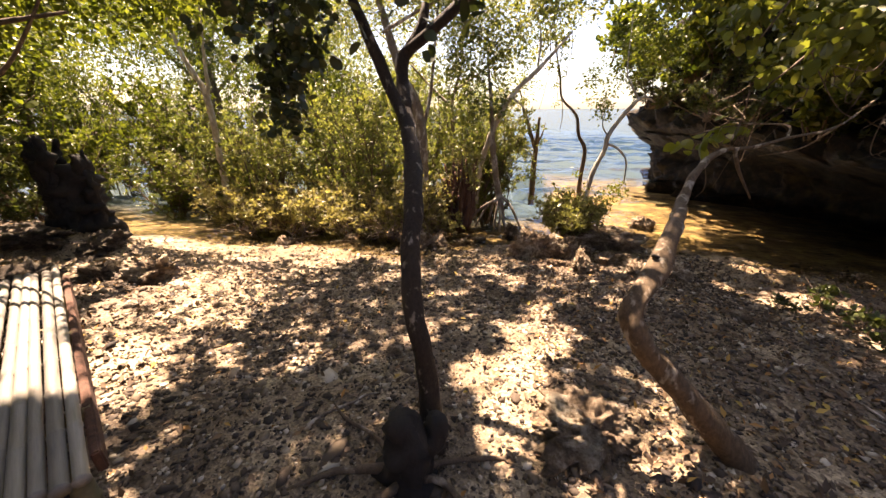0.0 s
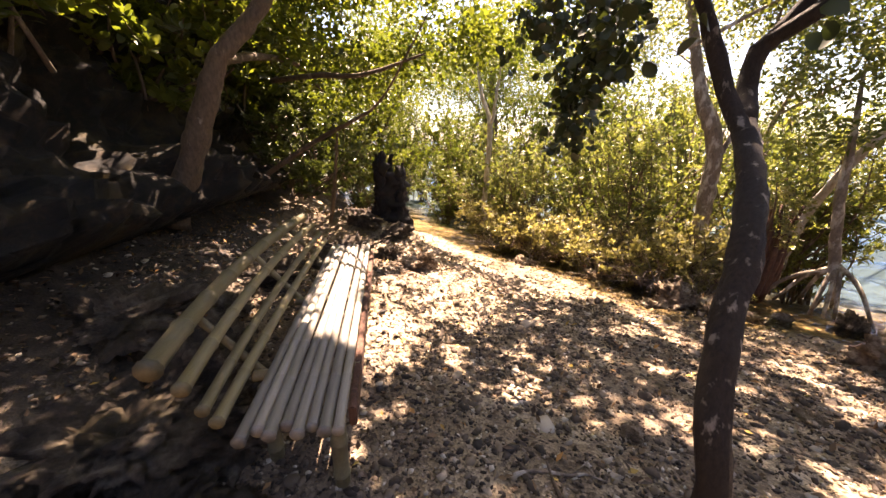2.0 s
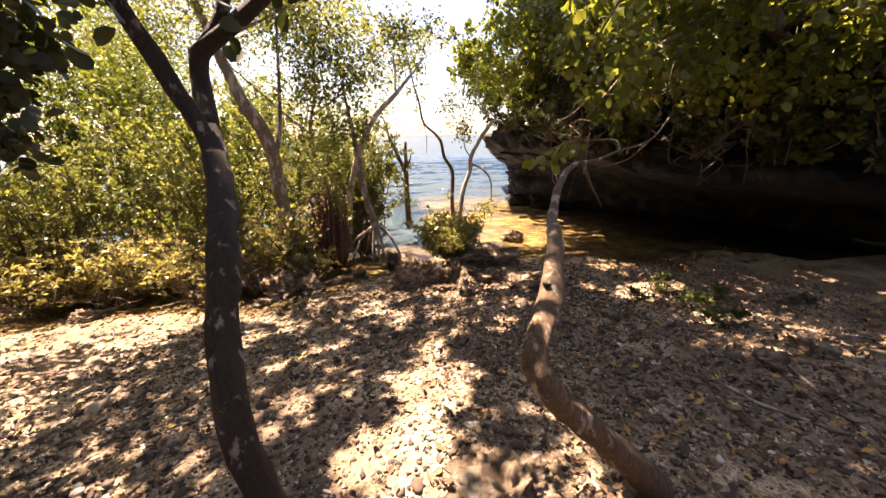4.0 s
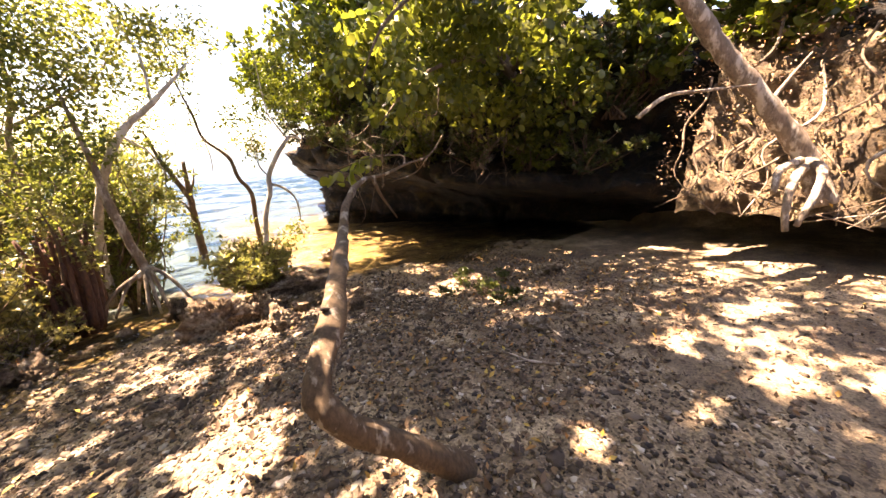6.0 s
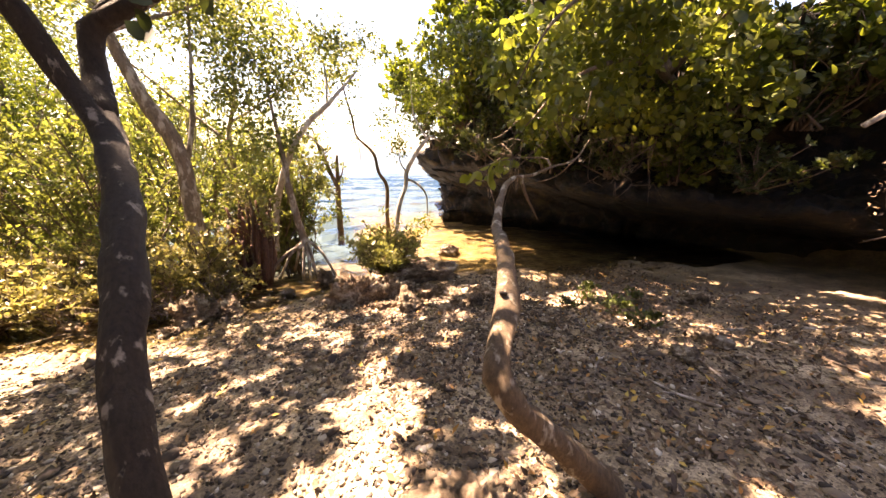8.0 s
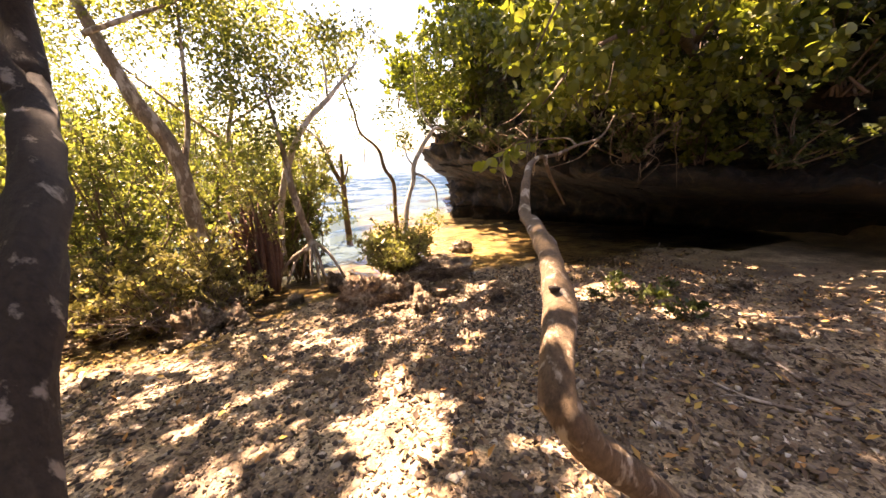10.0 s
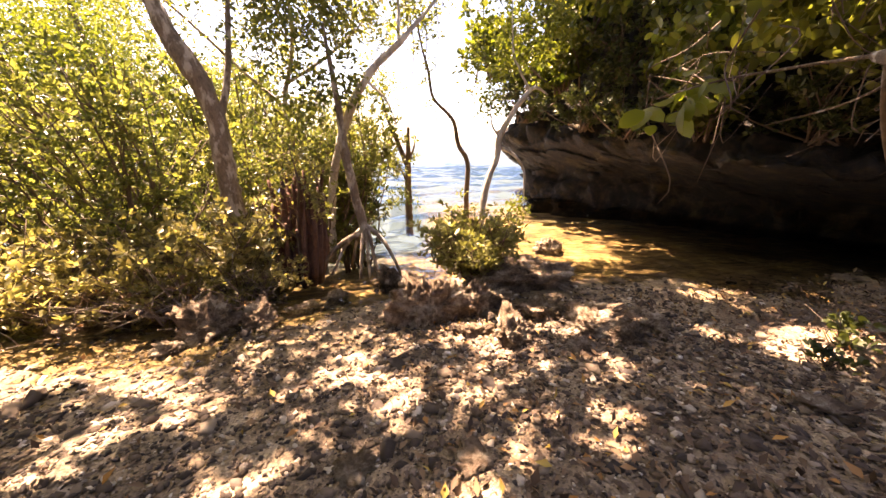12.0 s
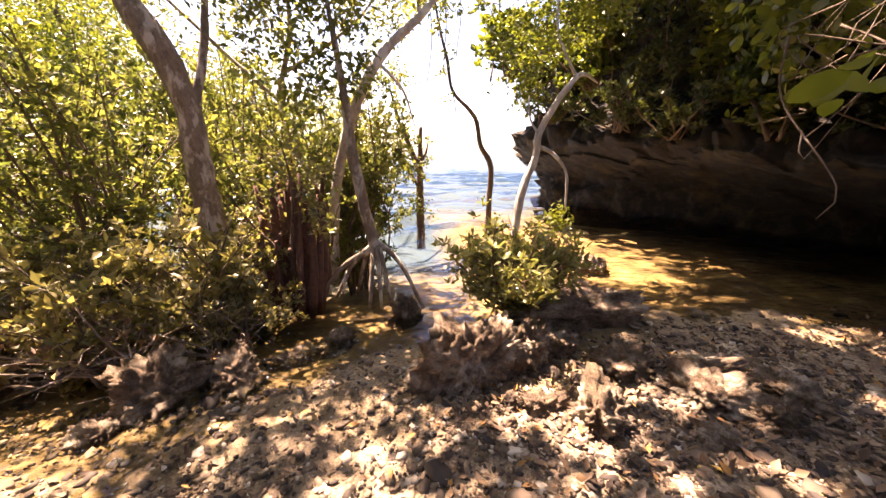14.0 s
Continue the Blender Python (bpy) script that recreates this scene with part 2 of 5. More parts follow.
def smooth_line(pts, radii, step=0.08):
    """Catmull-Rom through the points; returns points and radii."""
    p = np.asarray(pts, float)
    r = np.interp(np.linspace(0, 1, len(p)), np.linspace(0, 1, len(radii)), radii)
    q = np.vstack([2 * p[0] - p[1], p, 2 * p[-1] - p[-2]])
    out, rad = [], []
    for i in range(len(p) - 1):
        n = max(2, int(np.linalg.norm(p[i + 1] - p[i]) / step))
        for s in np.arange(n) / n:
            a, b, c, d = q[i:i + 4]
            out.append(0.5 * (2 * b + (c - a) * s + (2 * a - 5 * b + 4 * c - d) * s * s + (3 * b - a - 3 * c + d) * s ** 3))
            rad.append(r[i] + (r[i + 1] - r[i]) * s)
    out.append(p[-1])
    rad.append(r[-1])
    return np.array(out), np.array(rad)


def tube(pts, radii, sides=8, lump=0.0, step=0.08, rng=None, raw=False):
    """A tapered tube with closed ends: verts and faces."""
    p, r = (np.asarray(pts, float), np.asarray(radii, float)) if raw else smooth_line(pts, radii, step)
    n = len(p)
    d = np.gradient(p, axis=0)
    d /= np.linalg.norm(d, axis=1)[:, None] + 1e-9
    up = np.array([0.31, 0.22, 0.92]) if abs(d[0, 2]) < 0.9 else np.array([0.9, 0.3, 0.1])
    side = np.zeros_like(d)
    s = np.cross(d[0], up)
    for i in range(n):
        s = s - d[i] * (s @ d[i])
        s /= np.linalg.norm(s) + 1e-9
        side[i] = s
    other = np.cross(d, side)
    a = np.linspace(0, 2 * np.pi, sides, endpoint=False)
    rr = np.repeat(r[:, None], sides, 1)
    if lump and rng is not None:
        k = rng.normal(0, 1, rr.shape)
        k = (k + np.roll(k, 1, 0) + np.roll(k, 1, 1) + np.roll(k, -1, 1)) / 2
        rr = rr * (1 + lump * k)
    v = p[:, None] + rr[..., None] * (np.cos(a)[None, :, None] * side[:, None] + np.sin(a)[None, :, None] * other[:, None])
    v = v.reshape(-1, 3)
    i, j = np.meshgrid(np.arange(n - 1), np.arange(sides), indexing="ij")
    i, j = i.ravel(), j.ravel()
    k = (j + 1) % sides
    quads = np.stack([i * sides + j, i * sides + k, (i + 1) * sides + k, (i + 1) * sides + j], 1)
    v = np.vstack([v, p[0], p[-1]])
    j = np.arange(sides)
    k = (j + 1) % sides
    caps = np.vstack([np.stack([k, j, np.full(sides, len(v) - 2)], 1), np.stack([(n - 1) * sides + j, (n - 1) * sides + k, np.full(sides, len(v) - 1)], 1)])
    return v, quads, caps


def joined(tubes):
    V, Q, T, off = [], [], [], 0
    for v, q, t in tubes:
        V.append(v), Q.append(q + off), T.append(t + off)
        off += len(v)
    return np.vstack(V), [np.vstack(Q), np.vstack(T)]


def tubes_mesh(name, tubes):
    return mesh_of(name, *joined(tubes), smooth=True)


def unit(a):
    return a / (np.linalg.norm(a, axis=-1, keepdims=True) + 1e-9)


def leaves(name, places, length, width, rng, droop=0.2, flat=0.5, rounded=False, aim=None):
    """Folded leaf blades, one at each place."""
    n = len(places)
    P = np.asarray(places, float)
    d = unit(rng.normal(0, 1, (n, 3)) * (1, 1, 0.7) + (0, 0, -droop))
    if aim is not None:
        d = unit(aim + 0.35 * rng.normal(0, 1, (n, 3)))
    up = unit(rng.normal(0, 1, (n, 3)) * (1 - flat) + np.array([0, 0, 1.0]) * flat)
    s = unit(np.cross(d, up))
    nn = np.cross(s, d)
    L = (length * rng.uniform(0.6, 1.25, n))[:, None]
    W = L * width * rng.uniform(0.8, 1.2, n)[:, None] * 0.5
    if rounded:
        prof = [(0.22, 0.72), (0.55, 1.0), (0.84, 0.72)]
    else:
        prof = [(0.42, 1.0)]
    k = len(prof)
    verts = [P]
    curl = rng.uniform(0.0, 0.25, (n, 1))
    for a, w in prof:
        mid = P + d * L * a - nn * L * curl * a * a
        verts += [mid + s * W * w + nn * W * 0.3 * w, mid - s * W * w + nn * W * 0.3 * w]
    verts.append(P + d * L - nn * L * curl)
    m = 2 * k + 2
    V = np.stack(verts, 1).reshape(-1, 3)
    base = (np.arange(n) * m)[:, None]
    fl = [0] + [1 + 2 * i for i in range(k)] + [m - 1]
    fr = [0] + [2 + 2 * i for i in range(k)] + [m - 1]
    faces = []
    if k == 1:
        faces = [base + np.array([[0, 2, 3]]), base + np.array([[0, 3, 1]])]
        faces = [np.vstack(faces)]
    else:
        tri, quad = [base + np.array([[0, 2, 1]]), base + np.array([[m - 3, m - 2, m - 1]])], []
        for i in range(k - 1):
            quad.append(base + np.array([[1 + 2 * i, 2 + 2 * i, 4 + 2 * i, 3 + 2 * i]]))
        faces = [np.vstack(tri), np.vstack(quad)]
    return mesh_of(name, V, faces)


def fbm(p, octaves=4):
    return noise.fractal(Vector(p), 0.9, 2.1, octaves)


# ---- ground, water, banks ----
def sstep(a, b, x):
    s = np.clip((x - a) / (b - a), 0, 1)
    return s * s * (3 - 2 * s)


BENCH_O, BENCH_U, BENCH_N = np.array([-0.744, 0.618]), np.array([-0.830, 0.558]), np.array([-0.558, -0.830])


def shore_y(x):
    return np.interp(x, [-12, -6, -3.4, -1.0, 0.4, 1.1, 2.7, 3.9, 5.0, 6.0, 9], [5.0, 4.5, 4.5, 4.5, 4.85, 5.2, 5.3, 4.9, 4.6, 4.3, 3.8])


def wave(x, y, f, ph):
    return np.sin(x * f + ph) * np.cos(y * f * 1.13 + ph * 1.7)


def ground_z(x, y):
    d = y - shore_y(x)
    dry = np.interp(-d, [0, 0.7, 1.1, 1.5, 2.6, 3.2, 4.2, 6.0], [WATER, -0.39, -0.355, -0.31, -0.16, -0.06, 0.0, 0.04])
    dry = dry + 0.22 * sstep(-1.2, -3.0, x) * sstep(0.3, 1.6, -d)
    sea = WATER - (0.06 + 0.13 * sstep(2.6, 1.5, x)) * np.maximum(d, 0) - 0.004 * np.maximum(d - 6, 0) ** 2
    z = np.where(d < 0, dry, np.maximum(sea, -4.0))
    s = (x - BENCH_O[0]) * BENCH_N[0] + (y - BENCH_O[1]) * BENCH_N[1]
    z = z + 0.25 * sstep(0.9, 1.6, s) + 2.4 * sstep(1.7, 4.0, s) + 2.0 * sstep(4.0, 9.0, s)
    z = z + 2.5 * sstep(-2.6, -7.0, y) * (1 - sstep(0.5, 2.0, s))
    z = z + 3.5 * sstep(8.6, 13.0, x) * sstep(14, 8, y)
    z = z + 0.45 * np.exp(-((x + 5.0) / 1.0) ** 2 - ((y - 3.3) / 0.8) ** 2)
    near = sstep(12, 5, np.hypot(x - 0.5, y - 2))
    z = z + near * (0.020 * wave(x, y, 2.3, 0.4) + 0.014 * wave(y, x, 5.1, 1.9) + 0.008 * wave(x + y, x - y, 9.7, 0.7))
    return z


def spaced(lo, hi, step, far):
    a = list(np.arange(lo, hi + 1e-6, step))
    g, s = a[-1], step
    while g < far:
        s *= 1.22
        g += s
        a.append(g)
    g, s = a[0], step
    while g > -far:
        s *= 1.22
        g -= s
        a.insert(0, g)
    return np.array(a)


def build_ground():
    xs, ys = spaced(-5.0, 6.5, 0.045, 900), spaced(-0.6, 6.6, 0.045, 1800)
    X, Y = np.meshgrid(xs, ys, indexing="ij")
    Z = ground_z(X, Y)
    rng = np.random.default_rng(5)
    fine = ((X > -5) & (X < 6.5) & (Y > -0.6) & (Y < 6.6))
    Z = Z + fine * rng.normal(0, 0.0065, Z.shape)
    V = np.stack([X, Y, Z], -1).reshape(-1, 3)
    m = len(ys)
    i, j = np.meshgrid(np.arange(len(xs) - 1), np.arange(m - 1), indexing="ij")
    i, j = i.ravel(), j.ravel()
    F = np.stack([i * m + j, (i + 1) * m + j, (i + 1) * m + j + 1, i * m + j + 1], 1)
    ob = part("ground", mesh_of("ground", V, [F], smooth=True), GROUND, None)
    tagged(ob, "brown coral rubble and sand sloping into shallow water", "ground", kind="structure")


def build_water():
    """Sheet of water: small ripples inshore, low wind waves rolling in from the open sea."""
    rng = np.random.default_rng(17)
    xs, ys = spaced(-7.0, 9.0, 0.10, 900), spaced(3.3, 26.0, 0.075, 1850)
    ys = ys[ys > 3.2]
    X, Y = np.meshgrid(xs, ys, indexing="ij")
    Z = np.zeros_like(X)
    for k in range(26):
        lam = 0.35 * 1.085 ** k
        a, ph = rng.normal(math.pi / 2, 0.42), rng.uniform(0, 6.28)
        amp = 0.013 * lam ** 0.9 * rng.uniform(0.6, 1.2)
        Z += amp * np.sin((X * math.cos(a) + Y * math.sin(a)) * 2 * np.pi / lam + ph + 0.8 * np.sin(X * 0.9 + k) * np.cos(Y * 0.5 + k))
    Z *= (0.12 + 0.88 * sstep(5.6, 8.0, Y - 0.25 * np.abs(X - 2))) * (1 - sstep(26, 60, Y)) * (1 - sstep(9, 14, np.abs(X)))
    V = np.stack([X, Y, WATER + Z], -1).reshape(-1, 3)
    m = len(ys)
    i, j = np.meshgrid(np.arange(len(xs) - 1), np.arange(m - 1), indexing="ij")
    i, j = i.ravel(), j.ravel()
    F = np.stack([i * m + j, (i + 1) * m + j, (i + 1) * m + j + 1, i * m + j + 1], 1)
    ob = part("water", mesh_of("water", V, [F], smooth=True), WATERM, None)
    tagged(ob, "clear shallow sea water rippling over sand", "water", kind="structure")


def cliff(name, line, profile, heights, label, seed, rough=0.42):
    """A rock face lofted along a line; profile: (towards the shore, height) from foot to back."""
    pts, _ = smooth_line([(x, y, 0) for x, y in line], [1], 0.085)
    n = len(pts)
    d = unit(np.gradient(pts, axis=0))
    out = np.stack([d[:, 1], -d[:, 0], np.zeros(n)], 1)
    hs = np.interp(np.linspace(0, 1, n), np.linspace(0, 1, len(heights)), heights)
    prof, _ = smooth_line([(o, 0, z) for o, z in profile], [1], 0.085)
    V = []
    for i in range(n):
        for o, _, z in prof:
            # the undercut grows shallow towards the head of the cliff
            if z < 0.6 and o < 0:
                o = o * (0.35 + 0.65 * float(sstep(0.1, 0.35, i / n)))
            q = pts[i] + out[i] * o + np.array([0, 0, z * hs[i] if z > 0 else z])
            k = 0.45 * fbm((q * 0.55 + seed).tolist(), 3) + 0.4 * fbm((q * 1.7 + seed).tolist(), 4) + 0.3 * abs(fbm((q * 3.2 + seed).tolist(), 4)) - 0.1 + 0.2 * fbm((q * 5.5 + seed).tolist(), 4) - 0.12 * abs(noise.noise(Vector((q * 3.0 + seed).tolist())))
            V.append(q + out[i] * rough * 1.6 * k + np.array([0, 0, rough * 0.7 * k]))
    m = len(prof)
    i, j = np.meshgrid(np.arange(n - 1), np.arange(m - 1), indexing="ij")
    i, j = i.ravel(), j.ravel()
    F = np.stack([i * m + j, i * m + j + 1, (i + 1) * m + j + 1, (i + 1) * m + j], 1)
    ob = part(name, mesh_of(name, np.array(V), [F], smooth=True), CLIFF_SHADED, None)
    return tagged(ob, label, "cliff", kind="structure")


build_ground()
build_water()
UNDERCUT = [(-2.3, -1.1), (-2.2, -0.4), (-2.1, 0.1), (-1.5, 0.38), (-0.25, 0.6), (0.12, 0.82), (-0.05, 1.02), (-0.55, 1.2), (-0.85, 1.6), (-0.75, 2.2), (-0.9, 3.0), (-1.8, 4.2), (-3.5, 5.0), (-7, 5.4)]
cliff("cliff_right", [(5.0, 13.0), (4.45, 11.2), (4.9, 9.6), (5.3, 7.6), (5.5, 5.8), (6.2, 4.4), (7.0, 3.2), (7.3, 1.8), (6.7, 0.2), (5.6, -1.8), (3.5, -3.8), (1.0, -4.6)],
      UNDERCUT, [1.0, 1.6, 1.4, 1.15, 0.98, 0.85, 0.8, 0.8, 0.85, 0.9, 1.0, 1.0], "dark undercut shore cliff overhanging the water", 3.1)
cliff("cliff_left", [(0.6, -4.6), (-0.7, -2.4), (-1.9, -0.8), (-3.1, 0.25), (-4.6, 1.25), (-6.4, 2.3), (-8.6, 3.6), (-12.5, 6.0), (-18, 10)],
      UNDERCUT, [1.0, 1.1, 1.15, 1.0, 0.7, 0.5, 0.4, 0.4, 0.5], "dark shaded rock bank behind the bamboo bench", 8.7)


# ---- trees and shrubs ----
def limb_tubes(limbs, sides, rng, lump):
    return [tube(p, r, sides, lump, 0.07, rng) for p, r in limbs]


def blob_points(blobs, n, rng, hollow=0.35):
    """Leaf places in clumps inside ellipsoids (x, y, z, rx, ry, rz)."""
    B = np.array(blobs, float)
    w = B[:, 3] * B[:, 4] * B[:, 5]
    pick = rng.choice(len(B), n, p=w / w.sum())
    nc = max(6, n // 26)
    cp = rng.choice(len(B), nc, p=w / w.sum())
    u = unit(rng.normal(0, 1, (nc, 3))) * (hollow + (1 - hollow) * rng.uniform(0, 1, (nc, 1)) ** 0.5)
    C = B[cp, :3] + u * B[cp, 3:]
    idx = rng.integers(0, nc, n)
    size = B[cp[idx], 3:].mean(1, keepdims=True)
    return C[idx] + rng.normal(0, 1, (n, 3)) * np.clip(0.16 * size, 0.05, 0.22)


def tree(name, place, limbs, bark, crown_places, leaf, leaf_len, leaf_w, label, seed, category="tree", sides=10, lump=0.07, rounded=False, droop=0.3, group=""):
    """limbs: world-space polylines with radii, the trunk first."""
    rng = np.random.default_rng(seed)
    root = thing(name, place, label, category, group)
    off = np.array(place)
    for k, (p, r) in enumerate(limbs):
        part("trunk" if k == 0 else "limb", tubes_mesh(name + "_limb", [tube(np.array(p) - off, r, sides if k == 0 else max(5, sides - 3), lump, 0.06, rng)]), bark, root)
    if crown_places is not None and len(crown_places):
        part("crown", leaves(name + "_crown", np.asarray(crown_places) - off, leaf_len, leaf_w, rng, droop, 0.5, rounded), leaf, root)
    return root


def shrub_data(rng, h, spread, stems, n_leaves, r0, bare=0.25, fan=4):
    """Stems that lean out from one foot with side twigs; leaf places along them."""
    T, L = [], []
    for _ in range(stems):
        az, lean = rng.uniform(0, 2 * np.pi), rng.uniform(0.1, 1.0) ** 0.8
        base = rng.normal(0, 0.10 * spread, 3) * (1, 1, 0)
        top = np.array([np.cos(az) * lean * spread, np.sin(az) * lean * spread, h * rng.uniform(0.55, 1.05) * (1 - 0.25 * lean)])
        mid = base * 0.5 + top * (0.45, 0.45, 0.5) + rng.normal(0, 0.07 * h, 3) * (1, 1, 0.3)
        q, qr = smooth_line([base, mid, top], [r0, r0 * 0.65, r0 * 0.25], 0.16)
        T.append(tube(q, qr, 5, raw=True))
        L.append(q[int(len(q) * 0.7):])
        for _ in range(fan):
            k = rng.integers(int(len(q) * bare), len(q) - 1)
            tip = q[k] + unit(rng.normal(0, 1, 3) + np.array([np.cos(az), np.sin(az), 0.9]) * 0.7) * rng.uniform(0.18, 0.5) * spread * 0.8
            tw, twr = smooth_line([q[k], (q[k] + tip) / 2 + rng.normal(0, 0.03, 3), tip], [r0 * 0.4, r0 * 0.25, r0 * 0.12], 0.14)
            T.append(tube(tw, twr, 4, raw=True))
            L.append(tw[1:])
    L = np.vstack(L)
    # rosettes of leaves round the twig ends
    C = L[rng.integers(0, len(L), max(4, n_leaves // 9))] + rng.normal(0, 0.035, (max(4, n_leaves // 9), 3))
    side = unit(rng.normal(0, 1, (n_leaves, 3)) * (1, 1, 0.5))
    P = C[rng.integers(0, len(C), n_leaves)] + side * rng.uniform(0.0, 0.03, (n_leaves, 1))
    P[:, 2] = np.maximum(P[:, 2], 0.05)
    return T, P, side + np.array([0, 0, 0.55])


def shrub(name, place, h, spread, stems, n_leaves, leaf_len, leaf_w, leaf, bark, label, seed, category="shrub", group="", r0=0.018, bare=0.25, rounded=False, fan=4):
    rng = np.random.default_rng(seed)
    root = thing(name, place, label, category, group)
    T, P, aim = shrub_data(rng, h, spread, stems, n_leaves, r0, bare, fan)
    part("stem", tubes_mesh(name + "_stems", T), bark, root)
    part("crown", leaves(name + "_crown", P, leaf_len, leaf_w, rng, 0.0, 0.45, rounded, aim), leaf, root)
    return root


def put_copy(ob, x, y, z, turn, size, high=1.0):
    return copy_thing(ob, pose(x, y, z, 0, 0, turn) @ Matrix.Diagonal((size, size, size * high, 1)))


# mangrove thicket
MANG = "leafy yellow-green mangrove shrub standing in shallow water"
m1 = shrub("mangrove_shrub", (-3.9, 6.1, -0.5), 2.3, 1.1, 26, 7020, 0.068, 0.5, LEAF_MANGROVE, BARK_STEM, MANG, 11, "shrub", "mangrove thicket", fan=6)
m2 = shrub("mangrove_shrub", (-1.9, 6.5, -0.5), 2.6, 1.2, 28, 8190, 0.068, 0.5, LEAF_MANGROVE, BARK_STEM, MANG, 12, "shrub", "mangrove thicket", fan=6)
m3 = shrub("mangrove_shrub", (-0.05, 7.2, -0.55), 2.5, 1.1, 24, 7410, 0.068, 0.5, LEAF_MANGROVE, BARK_STEM, MANG, 13, "shrub", "mangrove thicket", fan=6)
m4 = shrub("mangrove_shrub", (-7.6, 8.3, -0.6), 2.8, 1.4, 24, 9000, 0.07, 0.5, LEAF_GREEN, BARK_STEM, "dense green mangrove shrub beside the inlet", 14, "shrub", "mangrove thicket", fan=6)
for src, x, y, turn, size, high in [
        (m2, -2.9, 6.9, 60, 1.0, 1.05), (m1, -1.6, 6.25, 130, 0.75, 0.9), (m3, -5.0, 7.3, 220, 1.1, 1.1), (m2, -6.2, 8.4, 300, 1.15, 1.1),
        (m1, 0.35, 7.4, 20, 0.9, 1.2), (m3, -1.4, 8.2, 75, 1.25, 1.25), (m1, -3.2, 8.6, 190, 1.35, 1.3), (m2, 0.2, 9.4, 140, 1.1, 1.3),
        (m4, -9.6, 9.9, 40, 1.2, 1.1), (m4, -5.0, 10.2, 110, 1.4, 1.2), (m3, -2.2, 11.2, 250, 1.5, 1.4), (m4, -12.5, 9.2, 200, 1.4, 1.2), (m4, -6.8, 6.8, 160, 0.8, 0.9), (m1, -5.7, 6.9, 80, 0.9, 1.0), (m4, -8.25, 8.27, 210, 1.2, 1.25), (m4, -8.80, 10.02, 300, 1.4, 1.3), (m4, -8.6, 6.3, 30, 0.95, 1.0), (m4, -10.2, 7.4, 120, 1.1, 1.0), (m4, -12.0, 7.0, 240, 1.3, 1.1),
        (m4, -14.5, 12.5, 310, 1.7, 1.3), (m4, -9.0, 13.5, 85, 1.8, 1.4), (m1, -4.5, 14.0, 10, 2.0, 1.4), (m3, -0.8, 13.0, 330, 1.4, 1.5)]:
    put_copy(src, x, y, float(ground_z(np.float64(x), np.float64(y))), turn, size, high)
G = lambda x, y: float(ground_z(np.float64(x), np.float64(y)))


# ---- the trees round the clearing and their shade ----
def under_sun(P):
    """Where the shadow of each place falls on the ground."""
    return P[:, :2] - np.array([SUN.x, SUN.y]) / SUN.z * P[:, 2:3]


# openings in the canopy, as the patches of sun on the ground: x, y, half length, half width, heading
GAPS_CLEARING = [(-3.50, -0.70, 0.32, 0.18, 146), (0.78, 2.07, 0.66, 0.18, 77), (-1.70, 1.45, 0.32, 0.15, 142), (-2.50, 2.37, 0.42, 0.14, 65), (-1.38, 1.86, 0.14, 0.08, 0), (-0.82, 1.95, 0.1, 0.07, 30), (-1.61, 2.31, 0.1, 0.08, 0), (0.09, 2.63, 0.14, 0.09, 20), (0.35, 1.91, 0.2, 0.09, 70), (1.54, 1.86, 0.12, 0.09, 0), (-1.10, 1.07, 0.18, 0.09, 60), (-1.71, 0.96, 0.62, 0.15, 146), (-1.02, 0.69, 0.2, 0.1, 146), (0.51, 1.40, 0.2, 0.08, 80)]
GAPS_SHORE = [(2.01, 3.70, 0.15, 0.08, 30), (2.42, 3.32, 0.12, 0.08, 0), (1.59, 3.13, 0.14, 0.07, 60), (3.01, 4.00, 0.15, 0.08, 10), (1.12, 3.67, 0.12, 0.08, 0), (3.69, 4.71, 0.16, 0.09, 20), (0.45, 4.02, 0.14, 0.08, 40), (-1.37, 4.48, 0.32, 0.15, 10), (-2.47, 3.44, 0.16, 0.08, 0), (-2.79, 4.01, 0.22, 0.1, 20), (-2.17, 4.74, 0.5, 0.15, 0), (1.53, 4.79, 0.3, 0.2, 0), (0.73, 5.20, 0.3, 0.15, 30), (1.18, 4.82, 0.3, 0.25, 0), (1.82, 4.36, 0.15, 0.1, 0), (-0.26, 5.66, 0.35, 0.2, 0), (-0.36, 5.09, 0.35, 0.12, 20), (-1.00, 4.77, 0.25, 0.12, 10), (-1.52, 5.42, 0.5, 0.25, 0), (0.24, 5.26, 0.2, 0.1, 0), (-4.08, 5.64, 0.6, 0.25, 0)]
GAPS_RIGHT = [(4.42, 3.25, 0.42, 0.24, 20), (3.63, 2.97, 0.3, 0.25, 0), (7.65, 3.42, 0.5, 0.2, 80), (7.11, 2.38, 0.4, 0.25, 90), (5.53, 1.30, 0.4, 0.2, 150), (3.66, 1.06, 0.25, 0.12, 20), (3.58, 0.44, 0.25, 0.15, 0), (2.90, 0.67, 0.15, 0.1, 0), (2.27, 1.02, 0.15, 0.1, 40), (4.72, 0.73, 0.3, 0.12, 160), (3.46, 5.57, 0.4, 0.12, 0), (2.85, 2.27, 0.12, 0.08, 0), (3.54, 3.72, 0.3, 0.22, 0), (7.23, 0.76, 0.9, 0.75, 0), (6.49, 0.66, 0.5, 0.4, 0)]
